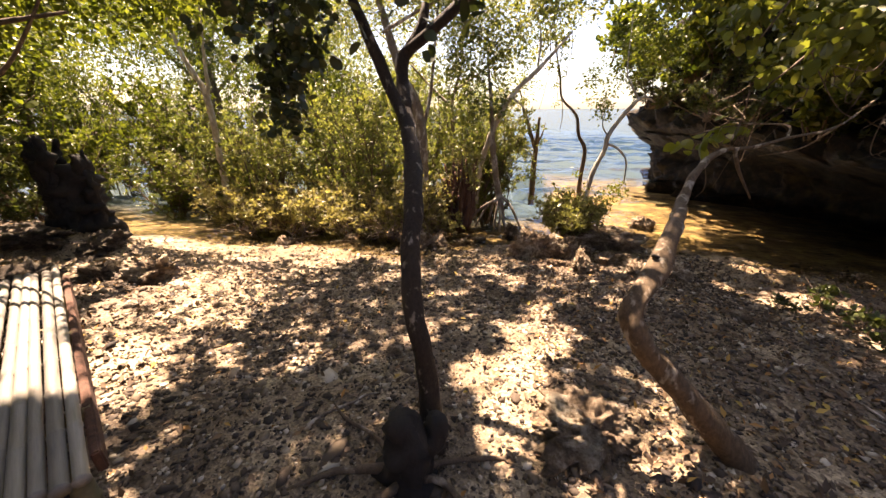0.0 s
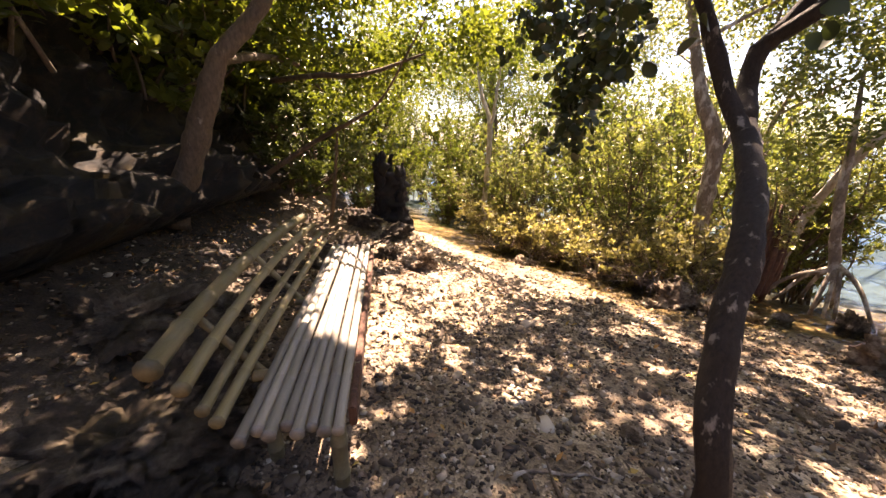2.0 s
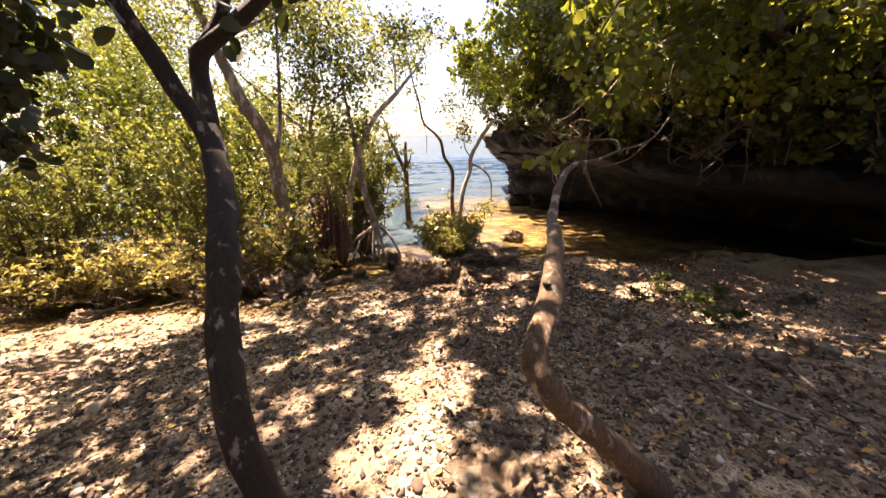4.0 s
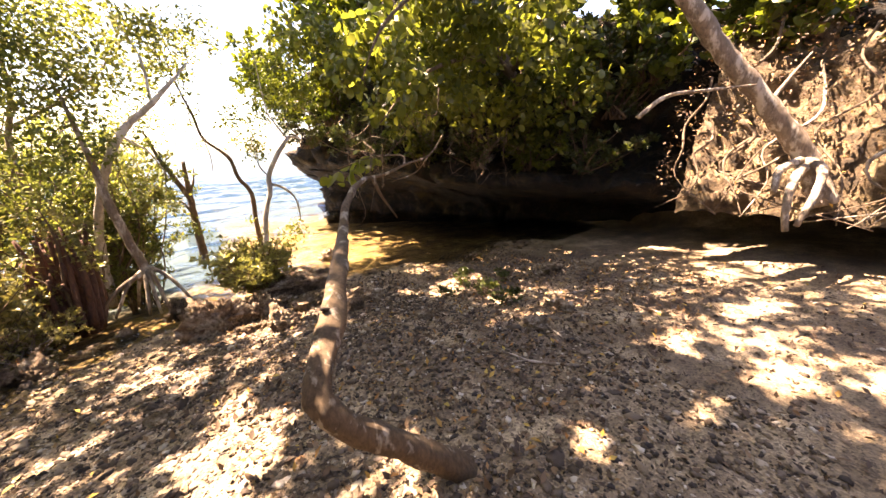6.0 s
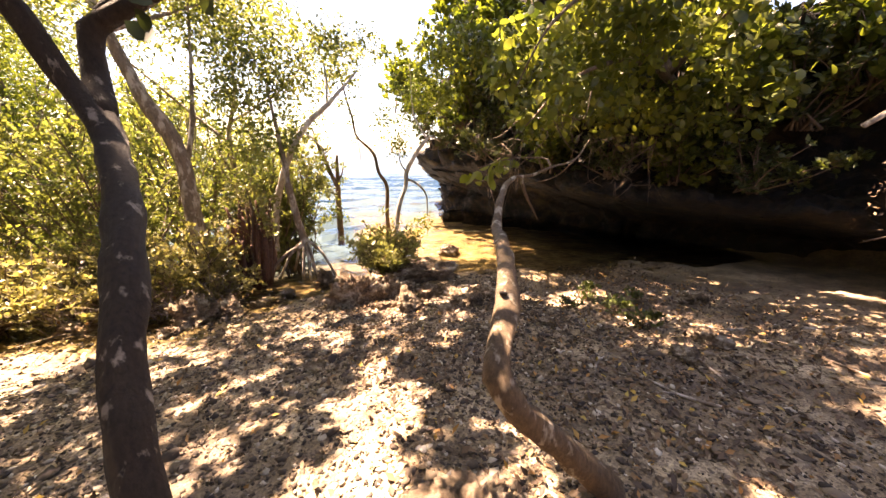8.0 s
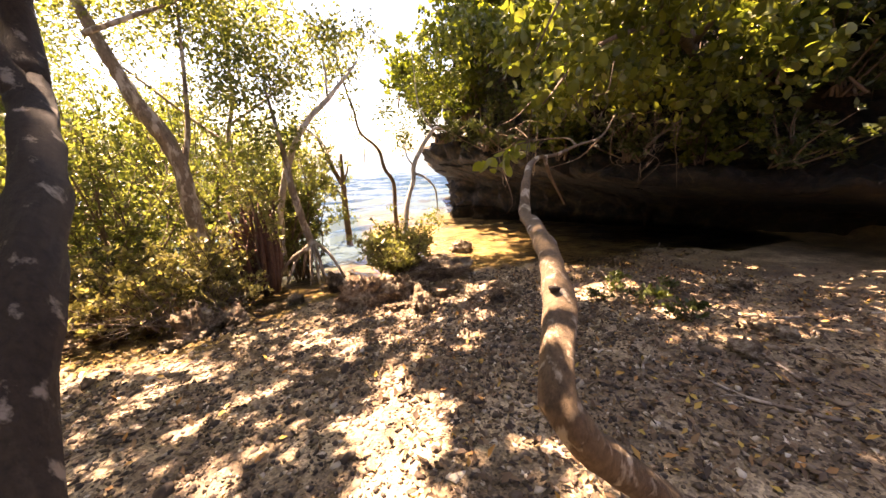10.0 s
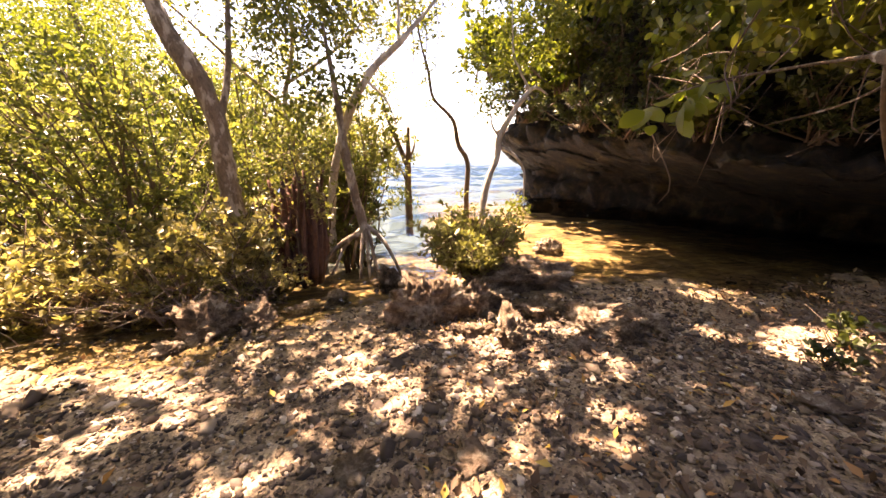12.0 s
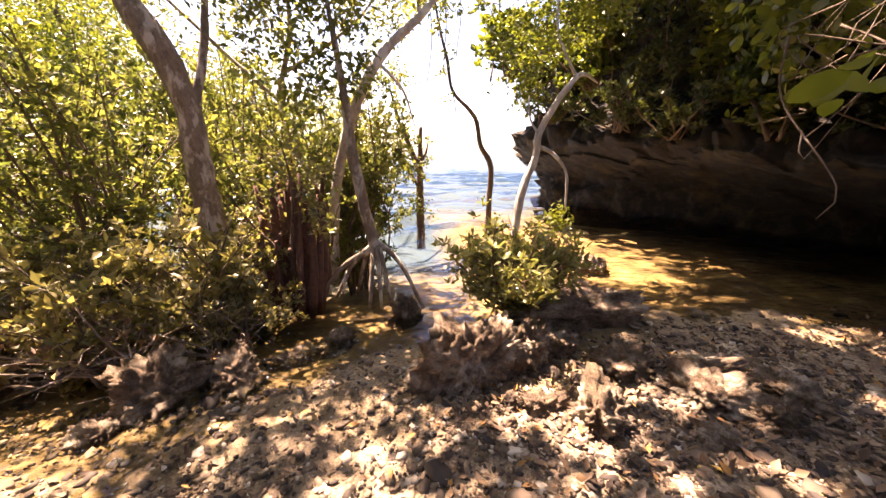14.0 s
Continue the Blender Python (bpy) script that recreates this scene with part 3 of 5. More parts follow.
GAPS_SPOTS = [(1.24, 4.42, 0.22, 0.17, 0), (1.5, 4.14, 0.22, 0.15, 30), (2.2, 4.15, 0.17, 0.1, 0), (1.03, 4.62, 0.16, 0.12, 0), (-0.96, 4.5, 0.3, 0.13, 10),
              (1.29, 3.66, 0.13, 0.1, 20), (1.59, 3.77, 0.1, 0.06, 60), (1.65, 4.34, 0.14, 0.08, 10), (1.37, 5.12, 0.22, 0.16, 10), (0.20, 5.51, 0.14, 0.09, 0), (-1.44, 4.93, 0.34, 0.16, 10), (0.74, 5.48, 0.2, 0.12, 0), (-0.79, 4.44, 0.16, 0.09, 20), (2.56, 4.43, 0.12, 0.08, 0), (1.98, 4.17, 0.12, 0.09, 40), (0.02, 5.21, 0.16, 0.07, 10), (2.90, 5.56, 0.1, 0.08, 0), (-1.01, 4.27, 0.12, 0.07, 0), (1.93, 3.55, 0.1, 0.06, 60), (-1.61, 5.07, 0.28, 0.1, 10), (-1.86, 1.54, 0.2, 0.14, 60),
              (-2.51, 2.69, 0.2, 0.08, 20), (-2.47, 1.97, 0.12, 0.09, 0), (-1.41, 1.80, 0.1, 0.06, 0), (-0.48, 2.18, 0.08, 0.05, 0), (0.36, 1.84, 0.12, 0.06, 30), (1.68, 3.19, 0.14, 0.06, 20), (0.80, 2.27, 0.16, 0.1, 70), (1.06, 2.33, 0.2, 0.13, 75), (0.67, 1.91, 0.22, 0.14, 60), (8.62, 3.85, 0.3, 0.09, 170), (0.03, 2.61, 0.16, 0.07, 30), (-1.93, 4.13, 0.2, 0.08, 20), (-1.72, 4.74, 0.14, 0.08, 10), (-0.71, 4.25, 0.14, 0.08, 50), (2.93, 1.63, 0.12, 0.05, 0), (3.42, 1.24, 0.12, 0.08, 0),
              (-0.06, 2.33, 0.13, 0.08, 20), (0.15, 5.33, 0.16, 0.08, 0), (0.67, 2.54, 0.16, 0.1, 0), (-1.63, 1.40, 0.22, 0.1, 140), (-0.85, 1.80, 0.08, 0.05, 0), (-0.81, 2.50, 0.08, 0.05, 0), (0.69, 3.77, 0.12, 0.07, 0), (-1.58, 2.28, 0.07, 0.05, 0), (-1.36, 1.78, 0.1, 0.05, 0), (0.69, 2.45, 0.16, 0.1, 80), (0.91, 2.90, 0.16, 0.11, 80), (-1.53, 4.61, 0.3, 0.12, 10), (-0.31, 3.17, 0.2, 0.08, 20), (1.36, 3.35, 0.1, 0.06, 0), (1.71, 3.20, 0.14, 0.09, 40), (1.22, 3.15, 0.1, 0.06, 50), (1.19, 3.65, 0.1, 0.06, 0), (2.01, 4.15, 0.14, 0.08, 0), (-0.84, 4.40, 0.18, 0.1, 20), (-1.56, 5.00, 0.3, 0.14, 10)]
GAPS = GAPS_CLEARING + GAPS_SHORE + GAPS_RIGHT + GAPS_SPOTS


def sieve(P, rng, thin_from=3.2):
    """Leaves out what would shade the open patches; thins out towards the water."""
    g = under_sun(P)
    keep = np.ones(len(P), bool)
    wob = np.array([fbm((x * 2.3, y * 2.3, 0.5), 3) for x, y in g])
    for x, y, a, b, turn in GAPS:
        c, s = math.cos(radians(turn)), math.sin(radians(turn))
        u, v = (g[:, 0] - x) * c + (g[:, 1] - y) * s, -(g[:, 0] - x) * s + (g[:, 1] - y) * c
        keep &= (u / a) ** 2 + (v / b) ** 2 > 1.65 + 0.55 * wob
    keep &= rng.uniform(0, 1, len(P)) > (0.4 * sstep(thin_from, thin_from + 1.2, g[:, 1]) + 0.4 * sstep(4.5, 5.4, g[:, 1])) * (g[:, 0] < 1.6)
    return P[keep]


def canopy(x0, x1, y0, y1, z0, z1, n, rng, lift=0.0):
    """Leaf places in layered sprays between two heights; lift carries them up towards the sun."""
    nc = n // 90
    C = np.stack([rng.uniform(x0, x1, nc), rng.uniform(y0, y1, nc), rng.uniform(z0, z1, nc)], 1)
    P = C[rng.integers(0, nc, n)] + rng.normal(0, 1, (n, 3)) * (0.20, 0.20, 0.07)
    P = sieve(P, rng)
    if lift:
        # the broad-leaved crown below stands in the sun itself
        g = under_sun(P)
        P = P[(np.abs(g[:, 0] - 4.6) > 1.6) | (np.abs(g[:, 1] - 2.9) > 1.0) | (rng.uniform(0, 1, len(P)) < 0.22)]
    return P + np.array(SUN) / SUN.z * lift


LIFT = 3.6
rng_c = np.random.default_rng(41)
# young tree with a forked trunk on an old charred stump
V0 = (-0.02, 2.06, 1.5)
near_leaves = np.array([(0.12, 2.05, 1.80), (0.18, 2.05, 1.88), (0.25, 2.05, 1.94), (0.34, 2.05, 1.93), (0.37, 2.05, 2.06), (0.42, 2.05, 2.0), (-0.21, 2.05, 1.88), (-0.46, 2.1, 1.83), (-0.61, 2.05, 2.05), (-0.07, 2.05, 2.04), (-0.28, 2.0, 2.0), (0.5, 2.0, 2.1)])
sprays = np.vstack([np.repeat(near_leaves, 2, 0) + rng_c.normal(0, 0.025, (24, 3)), np.array([(-0.1, 1.95, 2.12)]) + rng_c.normal(0, 1, (40, 3)) * (0.3, 0.1, 0.06),
                    blob_points([(0.0, 1.9, 2.45, 0.75, 0.6, 0.22)], 420, rng_c, 0.1)])
young = tree("young_tree", (0.28, 1.22, 0.0),
             [([(0.27, 1.22, -0.1), (0.25, 1.26, 0.22), (0.225, 1.25, 0.5), (0.18, 1.29, 0.72), (0.145, 1.40, 0.9), (0.135, 1.55, 1.1), (0.08, 1.80, 1.3), V0], [0.066, 0.05, 0.044, 0.044, 0.044, 0.043, 0.042, 0.041]),
              ([(0.02, 1.98, 1.43), (-0.08, 2.08, 1.58), (-0.17, 2.1, 1.78), (-0.24, 2.1, 1.95), (-0.36, 2.15, 2.25), (-0.6, 2.3, 3.2), (-0.7, 2.5, 4.6), (-1.0, 3.4, 7.4)], [0.035, 0.033, 0.031, 0.028, 0.024, 0.020, 0.016, 0.008]),
              ([V0, (-0.05, 2.17, 1.65), (-0.055, 2.22, 1.8), (0.04, 2.22, 1.87), (0.2, 2.2, 1.98), (0.42, 2.2, 2.15), (0.75, 2.2, 2.5), (1.15, 2.3, 3.3), (1.4, 2.9, 4.9), (1.2, 4.0, 7.4)], [0.039, 0.038, 0.037, 0.031, 0.028, 0.027, 0.022, 0.018, 0.014, 0.008]),
              ([(-0.03, 2.22, 1.82), (0.05, 2.25, 1.95), (0.075, 2.26, 2.06)], [0.032, 0.028, 0.022]),
              ([(-0.36, 2.15, 2.25), (-0.6, 2.2, 2.45), (-0.8, 2.25, 2.2), (-0.86, 2.24, 1.8), (-0.87, 2.23, 1.45)], [0.012, 0.009, 0.007, 0.005, 0.003])],
             BARK_DARK, sprays, LEAF_BACKLIT, 0.095, 0.72, "dark-barked young tree with round leaves and a forked trunk", 21, sides=16, lump=0.09, rounded=True)
part("hanging_spray", leaves("hanging_spray", np.vstack([blob_points([b], n, rng_c, 0.05) for b, n in (((-0.85, 2.3, 2.12, 0.42, 0.3, 0.2), 360), ((-0.78, 2.27, 1.86, 0.27, 0.2, 0.2), 300), ((-0.85, 2.25, 1.62, 0.16, 0.14, 0.16), 150), ((-0.87, 2.23, 1.46, 0.07, 0.08, 0.10), 50), ((-1.3, 2.5, 2.2, 0.4, 0.3, 0.2), 260))]) - np.array((0.28, 1.22, 0.0)), 0.062, 0.78, rng_c, 0.5, 0.4, True), LEAF_BACKLIT, young, "drooping spray of small round leaves")
part("canopy", leaves("young_tree_canopy", canopy(-2.4, 2.6, 1.7, 6.6, 3.3, 4.3, 15500, rng_c, LIFT) - np.array((0.28, 1.22, 0.0)), 0.16, 0.66, rng_c, 0.2, 0.75), LEAF_GREEN, young)
part("canopy", leaves("young_tree_canopy", canopy(0.4, 1.9, 3.2, 4.6, 3.5, 4.3, 1980, rng_c, LIFT) - np.array((0.28, 1.22, 0.0)), 0.16, 0.66, rng_c, 0.2, 0.75), LEAF_GREEN, young)
part("canopy", leaves("young_tree_canopy", canopy(0.5, 2.0, 1.7, 3.2, 3.5, 4.3, 2145, rng_c, LIFT) - np.array((0.28, 1.22, 0.0)), 0.16, 0.66, rng_c, 0.2, 0.75), LEAF_GREEN, young)


def old_stump():
    rng = np.random.default_rng(8)
    root = thing("tree_stump", (0.18, 1.06, G(0.18, 1.06)), "charred black old tree stump with creeping roots", "stump")
    part("stump", tubes_mesh("stump", [tube([(0, 0, -0.08), (0.0, 0, 0.1), (-0.01, 0.01, 0.26), (-0.02, 0.02, 0.36)], [0.135, 0.105, 0.09, 0.055], 18, 0.20, 0.028, rng),
                                       tube([(0.05, 0.02, 0.05), (0.12, 0.05, 0.27), (0.13, 0.06, 0.34)], [0.06, 0.055, 0.03], 12, 0.22, 0.028, rng)]), CHARRED, root)
    for a, L in ((195, 0.75), (150, 0.6), (330, 0.6), (20, 0.5), (250, 0.5)):
        c, s = math.cos(radians(a)), math.sin(radians(a))
        p = [(c * L * k + rng.normal(0, 0.03), s * L * k + rng.normal(0, 0.04), 0.055 * (1 - k) + 0.012) for k in (0.08, 0.35, 0.6, 0.8, 1.0)]
        part("root", tubes_mesh("root", [tube(p, [0.022, 0.015, 0.012, 0.009, 0.005], 8, 0.14, 0.04, rng)]), BARK_STEM, root)


old_stump()

# leaning crooked tree
TW = [(1.84, 1.31, -0.2), (1.65, 1.33, 0.04), (1.38, 1.34, 0.34), (1.18, 1.35, 0.56), (1.11, 1.38, 0.69), (1.17, 1.47, 0.78), (1.29, 1.62, 0.87), (1.42, 1.85, 0.935), (1.56, 2.12, 0.955), (1.66, 2.32, 0.96), (1.715, 2.41, 1.0), (1.75, 2.46, 1.08), (1.86, 2.6, 1.15), (2.0, 2.76, 1.20), (2.15, 2.88, 1.24)]
crooked = tree("crooked_tree", (1.95, 1.55, G(1.95, 1.55)),
               [(TW, [0.07, 0.064, 0.056, 0.05, 0.05, 0.048, 0.043, 0.040, 0.036, 0.031, 0.028, 0.026, 0.023, 0.020, 0.016]),
                ([(2.15, 2.88, 1.24), (2.32, 2.9, 1.25), (2.6, 3.0, 1.31), (3.0, 3.15, 1.38), (3.4, 3.4, 1.58)], [0.013, 0.012, 0.01, 0.008, 0.005]),
                ([(2.2, 2.88, 1.245), (2.27, 2.89, 1.1), (2.42, 2.9, 0.88)], [0.015, 0.011, 0.006]),
                ([(2.6, 3.0, 1.31), (2.9, 3.5, 1.38), (2.75, 3.9, 1.36), (2.42, 4.0, 1.26)], [0.010, 0.008, 0.006, 0.004]),
                ([(3.0, 3.15, 1.38), (3.0, 3.4, 1.2), (2.9, 3.7, 1.1)], [0.007, 0.005, 0.003])],
               BARK_CROOKED, None, LEAF_BROAD, 0.1, 0.6, "crooked pale leaning tree with mottled bark", 22, sides=16, lump=0.10)
rng_s = np.random.default_rng(5)
for q in blob_points([(2.46, 4.0, 1.2, 0.14, 0.12, 0.09), (2.75, 4.0, 1.34, 0.16, 0.14, 0.07)], 26, rng_s, 0.0):
    part("leaf", leaves("leaf", [q - np.array((1.95, 1.55, G(1.95, 1.55)))], 0.15, 0.6, rng_s, 0.8, 0.5, True), LEAF_BROAD, crooked, "bright yellow-green leaf")
part("knot_hole", tubes_mesh("knot", [tube([(1.235 - 1.95, 1.57 - 1.55, 0.905 - G(1.95, 1.55)), (1.23 - 1.95, 1.565 - 1.55, 0.895 - G(1.95, 1.55))], [0.018, 0.014], 9, 0.1, 0.01, np.random.default_rng(1))]), CHARRED, crooked, "dark knot hole")

# broad-leaved bush over the crooked tree and the cliff
rb = np.random.default_rng(77)
broad = tree("broadleaf_tree", (6.7, 4.8, 2.3),
             [([(6.9, 4.9, 2.3), (6.2, 4.6, 2.5), (5.3, 4.3, 2.7), (4.2, 4.1, 3.3), (3.4, 3.9, 3.7)], [0.09, 0.075, 0.06, 0.045, 0.02]),
              ([(5.8, 4.4, 2.6), (5.2, 5.2, 4.4), (3.8, 6.6, 7.8)], [0.06, 0.05, 0.02]),
              ([(4.9, 4.2, 2.6), (4.2, 3.9, 2.5), (3.4, 3.8, 2.2), (2.8, 3.7, 1.7)], [0.035, 0.026, 0.018, 0.006]),
              ([(4.2, 4.1, 3.3), (3.4, 3.5, 3.0), (2.7, 3.3, 2.5), (2.45, 3.4, 2.0)], [0.03, 0.022, 0.014, 0.005]),
              ([(5.8, 4.4, 2.6), (5.4, 3.7, 2.9), (5.0, 3.0, 3.2), (4.6, 2.4, 3.7)], [0.04, 0.03, 0.022, 0.01])],
             BARK_STEM, blob_points([(2.75, 3.75, 1.62, 0.28, 0.28, 0.22), (2.75, 3.6, 2.2, 0.5, 0.45, 0.4), (3.3, 3.9, 2.5, 0.7, 0.6, 0.5), (3.9, 4.3, 2.2, 0.7, 0.6, 0.5), (4.4, 4.2, 2.9, 1.0, 0.8, 0.6), (3.5, 3.6, 3.2, 1.0, 0.8, 0.4), (4.8, 3.2, 3.0, 0.8, 0.8, 0.5), (5.2, 4.4, 2.1, 0.7, 0.6, 0.5), (4.6, 5.4, 2.2, 0.8, 0.7, 0.6), (5.6, 3.4, 2.3, 0.7, 0.7, 0.6), (4.0, 7.4, 3.4, 0.9, 0.8, 0.5), (4.7, 6.5, 3.3, 0.9, 0.8, 0.5), (3.6, 8.6, 3.7, 0.7, 0.7, 0.4)], 8200, rb, 0.15),
             LEAF_OVER, 0.125, 0.58, "broad-leaved tree with bright yellow-green leaves over the cliff", 23, rounded=True, droop=0.7)

def hanging_twigs():
    rng = np.random.default_rng(83)
    off = np.array((6.7, 4.8, 2.3))
    for k in range(16):
        top = np.array([rng.uniform(2.6, 5.4), rng.uniform(3.5, 4.6), rng.uniform(1.5, 2.4)])
        L, a = rng.uniform(0.5, 1.1), rng.uniform(0, 6.28)
        tip = top + np.array([0.5 * L * math.cos(a), 0.4 * L * math.sin(a), -L * rng.uniform(0.5, 1.0)])
        q1, q2 = top * 0.67 + tip * 0.33 + rng.normal(0, 0.09, 3), top * 0.33 + tip * 0.67 + rng.normal(0, 0.11, 3)
        T = [tube(np.array([top, q1, q2, tip]) - off, [0.006, 0.005, 0.004, 0.002], 5, 0.0, 0.05, rng)]
        for _ in range(3):
            f = rng.uniform(0.3, 0.9)
            q = top + (tip - top) * f
            T.append(tube(np.array([q, q + rng.normal(0, 0.12, 3), q + rng.normal(0, 0.22, 3)]) - off, [0.004, 0.003, 0.002], 4, 0.0, 0.1, rng))
        part("twig", tubes_mesh("twig", T), BARK_STEM, broad, "thin dry hanging twig")


hanging_twigs()
part("canopy", leaves("broadleaf_canopy", np.vstack([canopy(2.8, 5.2, 5.0, 8.2, 3.9, 4.8, 5049, rb, LIFT), canopy(0.7, 2.5, 4.6, 6.0, 3.9, 4.5, 1716, rb, LIFT)]) - np.array((6.7, 4.8, 2.3)), 0.16, 0.62, rb, 0.3, 0.7), LEAF_OVER, broad)
part("canopy", leaves("broadleaf_canopy", canopy(1.5, 4.8, 4.6, 8.0, 4.0, 4.9, 6732, rb, LIFT) - np.array((6.7, 4.8, 2.3)), 0.16, 0.62, rb, 0.3, 0.7), LEAF_OVER, broad)

# sunlit earth slope held by roots under the leaning tree
def earth_slope():
    us, vs = np.linspace(0, 1, 60), np.linspace(0, 1, 46)
    V = []
    for u in us:
        for v in vs:
            y = -0.6 + 2.5 * u
            q = np.array([6.05 + 0.35 * math.sin(3 * u) + 1.5 * v, y, 0.55 + 2.3 * v ** 0.85])
            w = fbm((q * 1.6).tolist(), 4) + 0.5 * fbm((q * 4.1 + 3).tolist(), 4) + 0.35 * fbm((q * 9).tolist(), 4)
            V.append(q + np.array([-0.17, 0, 0.13]) * w)
    m = len(vs)
    i, j = np.meshgrid(np.arange(len(us) - 1), np.arange(m - 1), indexing="ij")
    i, j = i.ravel(), j.ravel()
    F = np.stack([i * m + j, (i + 1) * m + j, (i + 1) * m + j + 1, i * m + j + 1], 1)
    ob = part("bank_slope", mesh_of("bank_slope", np.array(V), [F], smooth=True), EARTH, None)
    tagged(ob, "sunlit pale earth bank with roots and dry leaves", "bank", kind="structure")


earth_slope()


def creeping_roots():
    rng = np.random.default_rng(36)
    root = thing("bank_roots", (6.4, 1.2, 0.9), "tangled pale roots hanging down the earth bank", "roots")
    for k in range(13):
        y, v = rng.uniform(-0.2, 2.2), rng.uniform(0.35, 1.0)
        p = []
        for s in np.linspace(0, 1, 6):
            vv = v * (1 - s) + 0.03
            p.append((6.05 + 1.5 * vv - 0.16 + rng.normal(0, 0.05) - 6.4, y + s * rng.normal(0, 0.35) - 1.2 + rng.normal(0, 0.05), 0.45 + 2.4 * max(vv, 0) ** 0.85 + min(vv, 0) * 3 - 0.9))
        part("root", tubes_mesh("root", [tube(p, [rng.uniform(0.012, 0.03), 0.014, 0.005], 6, 0.12, 0.08, rng)]), BARK_STEM if k % 3 else BARK_PALE, root)


creeping_roots()

# right-hand leaning tree with its roots on the bank
rr = np.random.default_rng(31)
rt = (6.28, 0.81, 1.24)
bank_tree = tree("leaning_tree", rt,
                 [([(6.3, 0.55, 0.72), (6.28, 0.81, 1.24), (5.99, 1.21, 1.83), (5.63, 1.58, 2.35), (5.2, 1.95, 2.96), (4.68, 2.42, 3.66)], [0.12, 0.11, 0.095, 0.09, 0.08, 0.05]),
                  ([(5.2, 1.95, 2.96), (5.5, 1.5, 3.3), (5.0, 0.6, 3.7), (4.0, 0.6, 5.0), (2.5, 1.5, 7.6)], [0.06, 0.05, 0.04, 0.03, 0.02]),
                  ([(4.68, 2.42, 3.66), (4.4, 2.9, 4.6), (3.4, 4.2, 7.4)], [0.05, 0.035, 0.015])] + [([(6.22, 0.8, 1.19), (5.77, 0.91, 1.11), (5.56, 0.9, 0.9)], [0.045, 0.04, 0.025]), ([(6.22, 0.8, 1.19), (6.04, 0.63, 1.11), (5.8, 0.62, 0.89), (5.58, 0.68, 0.6)], [0.045, 0.04, 0.025]), ([(6.2, 0.75, 1.14), (5.77, 0.79, 1.02), (5.54, 0.78, 0.79), (5.47, 0.74, 0.55)], [0.045, 0.04, 0.025]), ([(6.02, 1.16, 1.75), (6.19, 1.05, 2.02), (6.34, 0.94, 2.26)], [0.022, 0.018, 0.008]), ([(4.29, 1.76, 1.65), (4.64, 1.66, 1.83), (5.05, 1.47, 1.88), (5.66, 1.22, 1.94)], [0.022, 0.018, 0.008])],
                 BARK_PALE, np.vstack([canopy(2.2, 7.2, 1.2, 5.4, 3.5, 4.6, 8497, rr, LIFT), canopy(1.0, 4.2, 1.6, 5.2, 3.6, 4.4, 4537, rr, LIFT)]), LEAF_GREEN, 0.16, 0.62, "leaning tree with tangled roots gripping the bank", 24)

# tree behind the bench
rl = np.random.default_rng(32)
tree("bank_side_tree", (-3.9, 0.4, G(-3.9, 0.4)),
     [([(-4.1, 0.5, 0.6), (-3.85, 0.85, 1.55), (-3.7, 1.05, 2.1), (-3.6, 1.45, 2.6), (-3.4, 2.0, 3.5), (-3.0, 2.6, 4.3)], [0.13, 0.11, 0.085, 0.075, 0.06, 0.03]),
      ([(-3.7, 1.05, 2.1), (-4.3, 1.6, 2.3), (-5.0, 2.3, 2.4), (-5.8, 3.0, 2.2)], [0.05, 0.04, 0.03, 0.015]),
      ([(-3.4, 2.0, 3.5), (-2.4, 1.8, 3.9), (-1.4, 2.2, 4.1)], [0.04, 0.03, 0.012]),
      ([(-4.6, 1.6, 1.0), (-3.93, 2.0, 1.42), (-3.1, 2.0, 1.6), (-2.6, 2.05, 1.78), (-1.88, 2.0, 2.29)], [0.032, 0.028, 0.02, 0.012, 0.005]),
      ([(-4.9, 1.9, 2.15), (-3.78, 2.0, 2.1), (-2.83, 2.0, 2.0), (-2.0, 2.05, 2.05)], [0.035, 0.03, 0.022, 0.008]),
      ([(-4.4, 2.3, 0.3), (-4.0, 2.2, 0.8), (-3.6, 2.1, 1.5)], [0.03, 0.025, 0.014])],
     BARK_STEM, np.vstack([canopy(-6.5, -1.6, 1.0, 5.2, 3.2, 4.4, 11000, rl), canopy(-9.0, -2.9, -2.8, 3.4, 3.4, 4.8, 24000, rl), canopy(-6.5, -3.0, 0.2, 3.2, 3.4, 4.5, 4500, rl), canopy(-3.2, -1.0, 1.0, 2.5, 3.4, 4.3, 2200, rl, LIFT), canopy(-4.0, -0.6, -2.5, 0.9, 3.6, 4.6, 12000, rl), canopy(-0.6, 5.5, -2.5, 1.8, 3.8, 5.0, 10000, rl, LIFT), sieve(blob_points([(-4.6, 2.2, 2.6, 1.0, 0.9, 0.4), (-5.6, 3.2, 2.6, 1.1, 0.9, 0.5), (-5.0, 4.6, 2.95, 1.6, 1.0, 0.5), (-3.6, 5.0, 3.1, 1.3, 0.9, 0.4), (-7.2, 5.0, 2.7, 1.5, 1.0, 0.7), (-8.5, 4.0, 2.2, 1.3, 1.0, 0.7), (-2.4, 5.2, 3.2, 1.0, 0.8, 0.3)], 11000, rl, 0.1), rl)]),
     LEAF_GREEN, 0.11, 0.6, "mossy tree rooted in the bank behind the bench", 25)

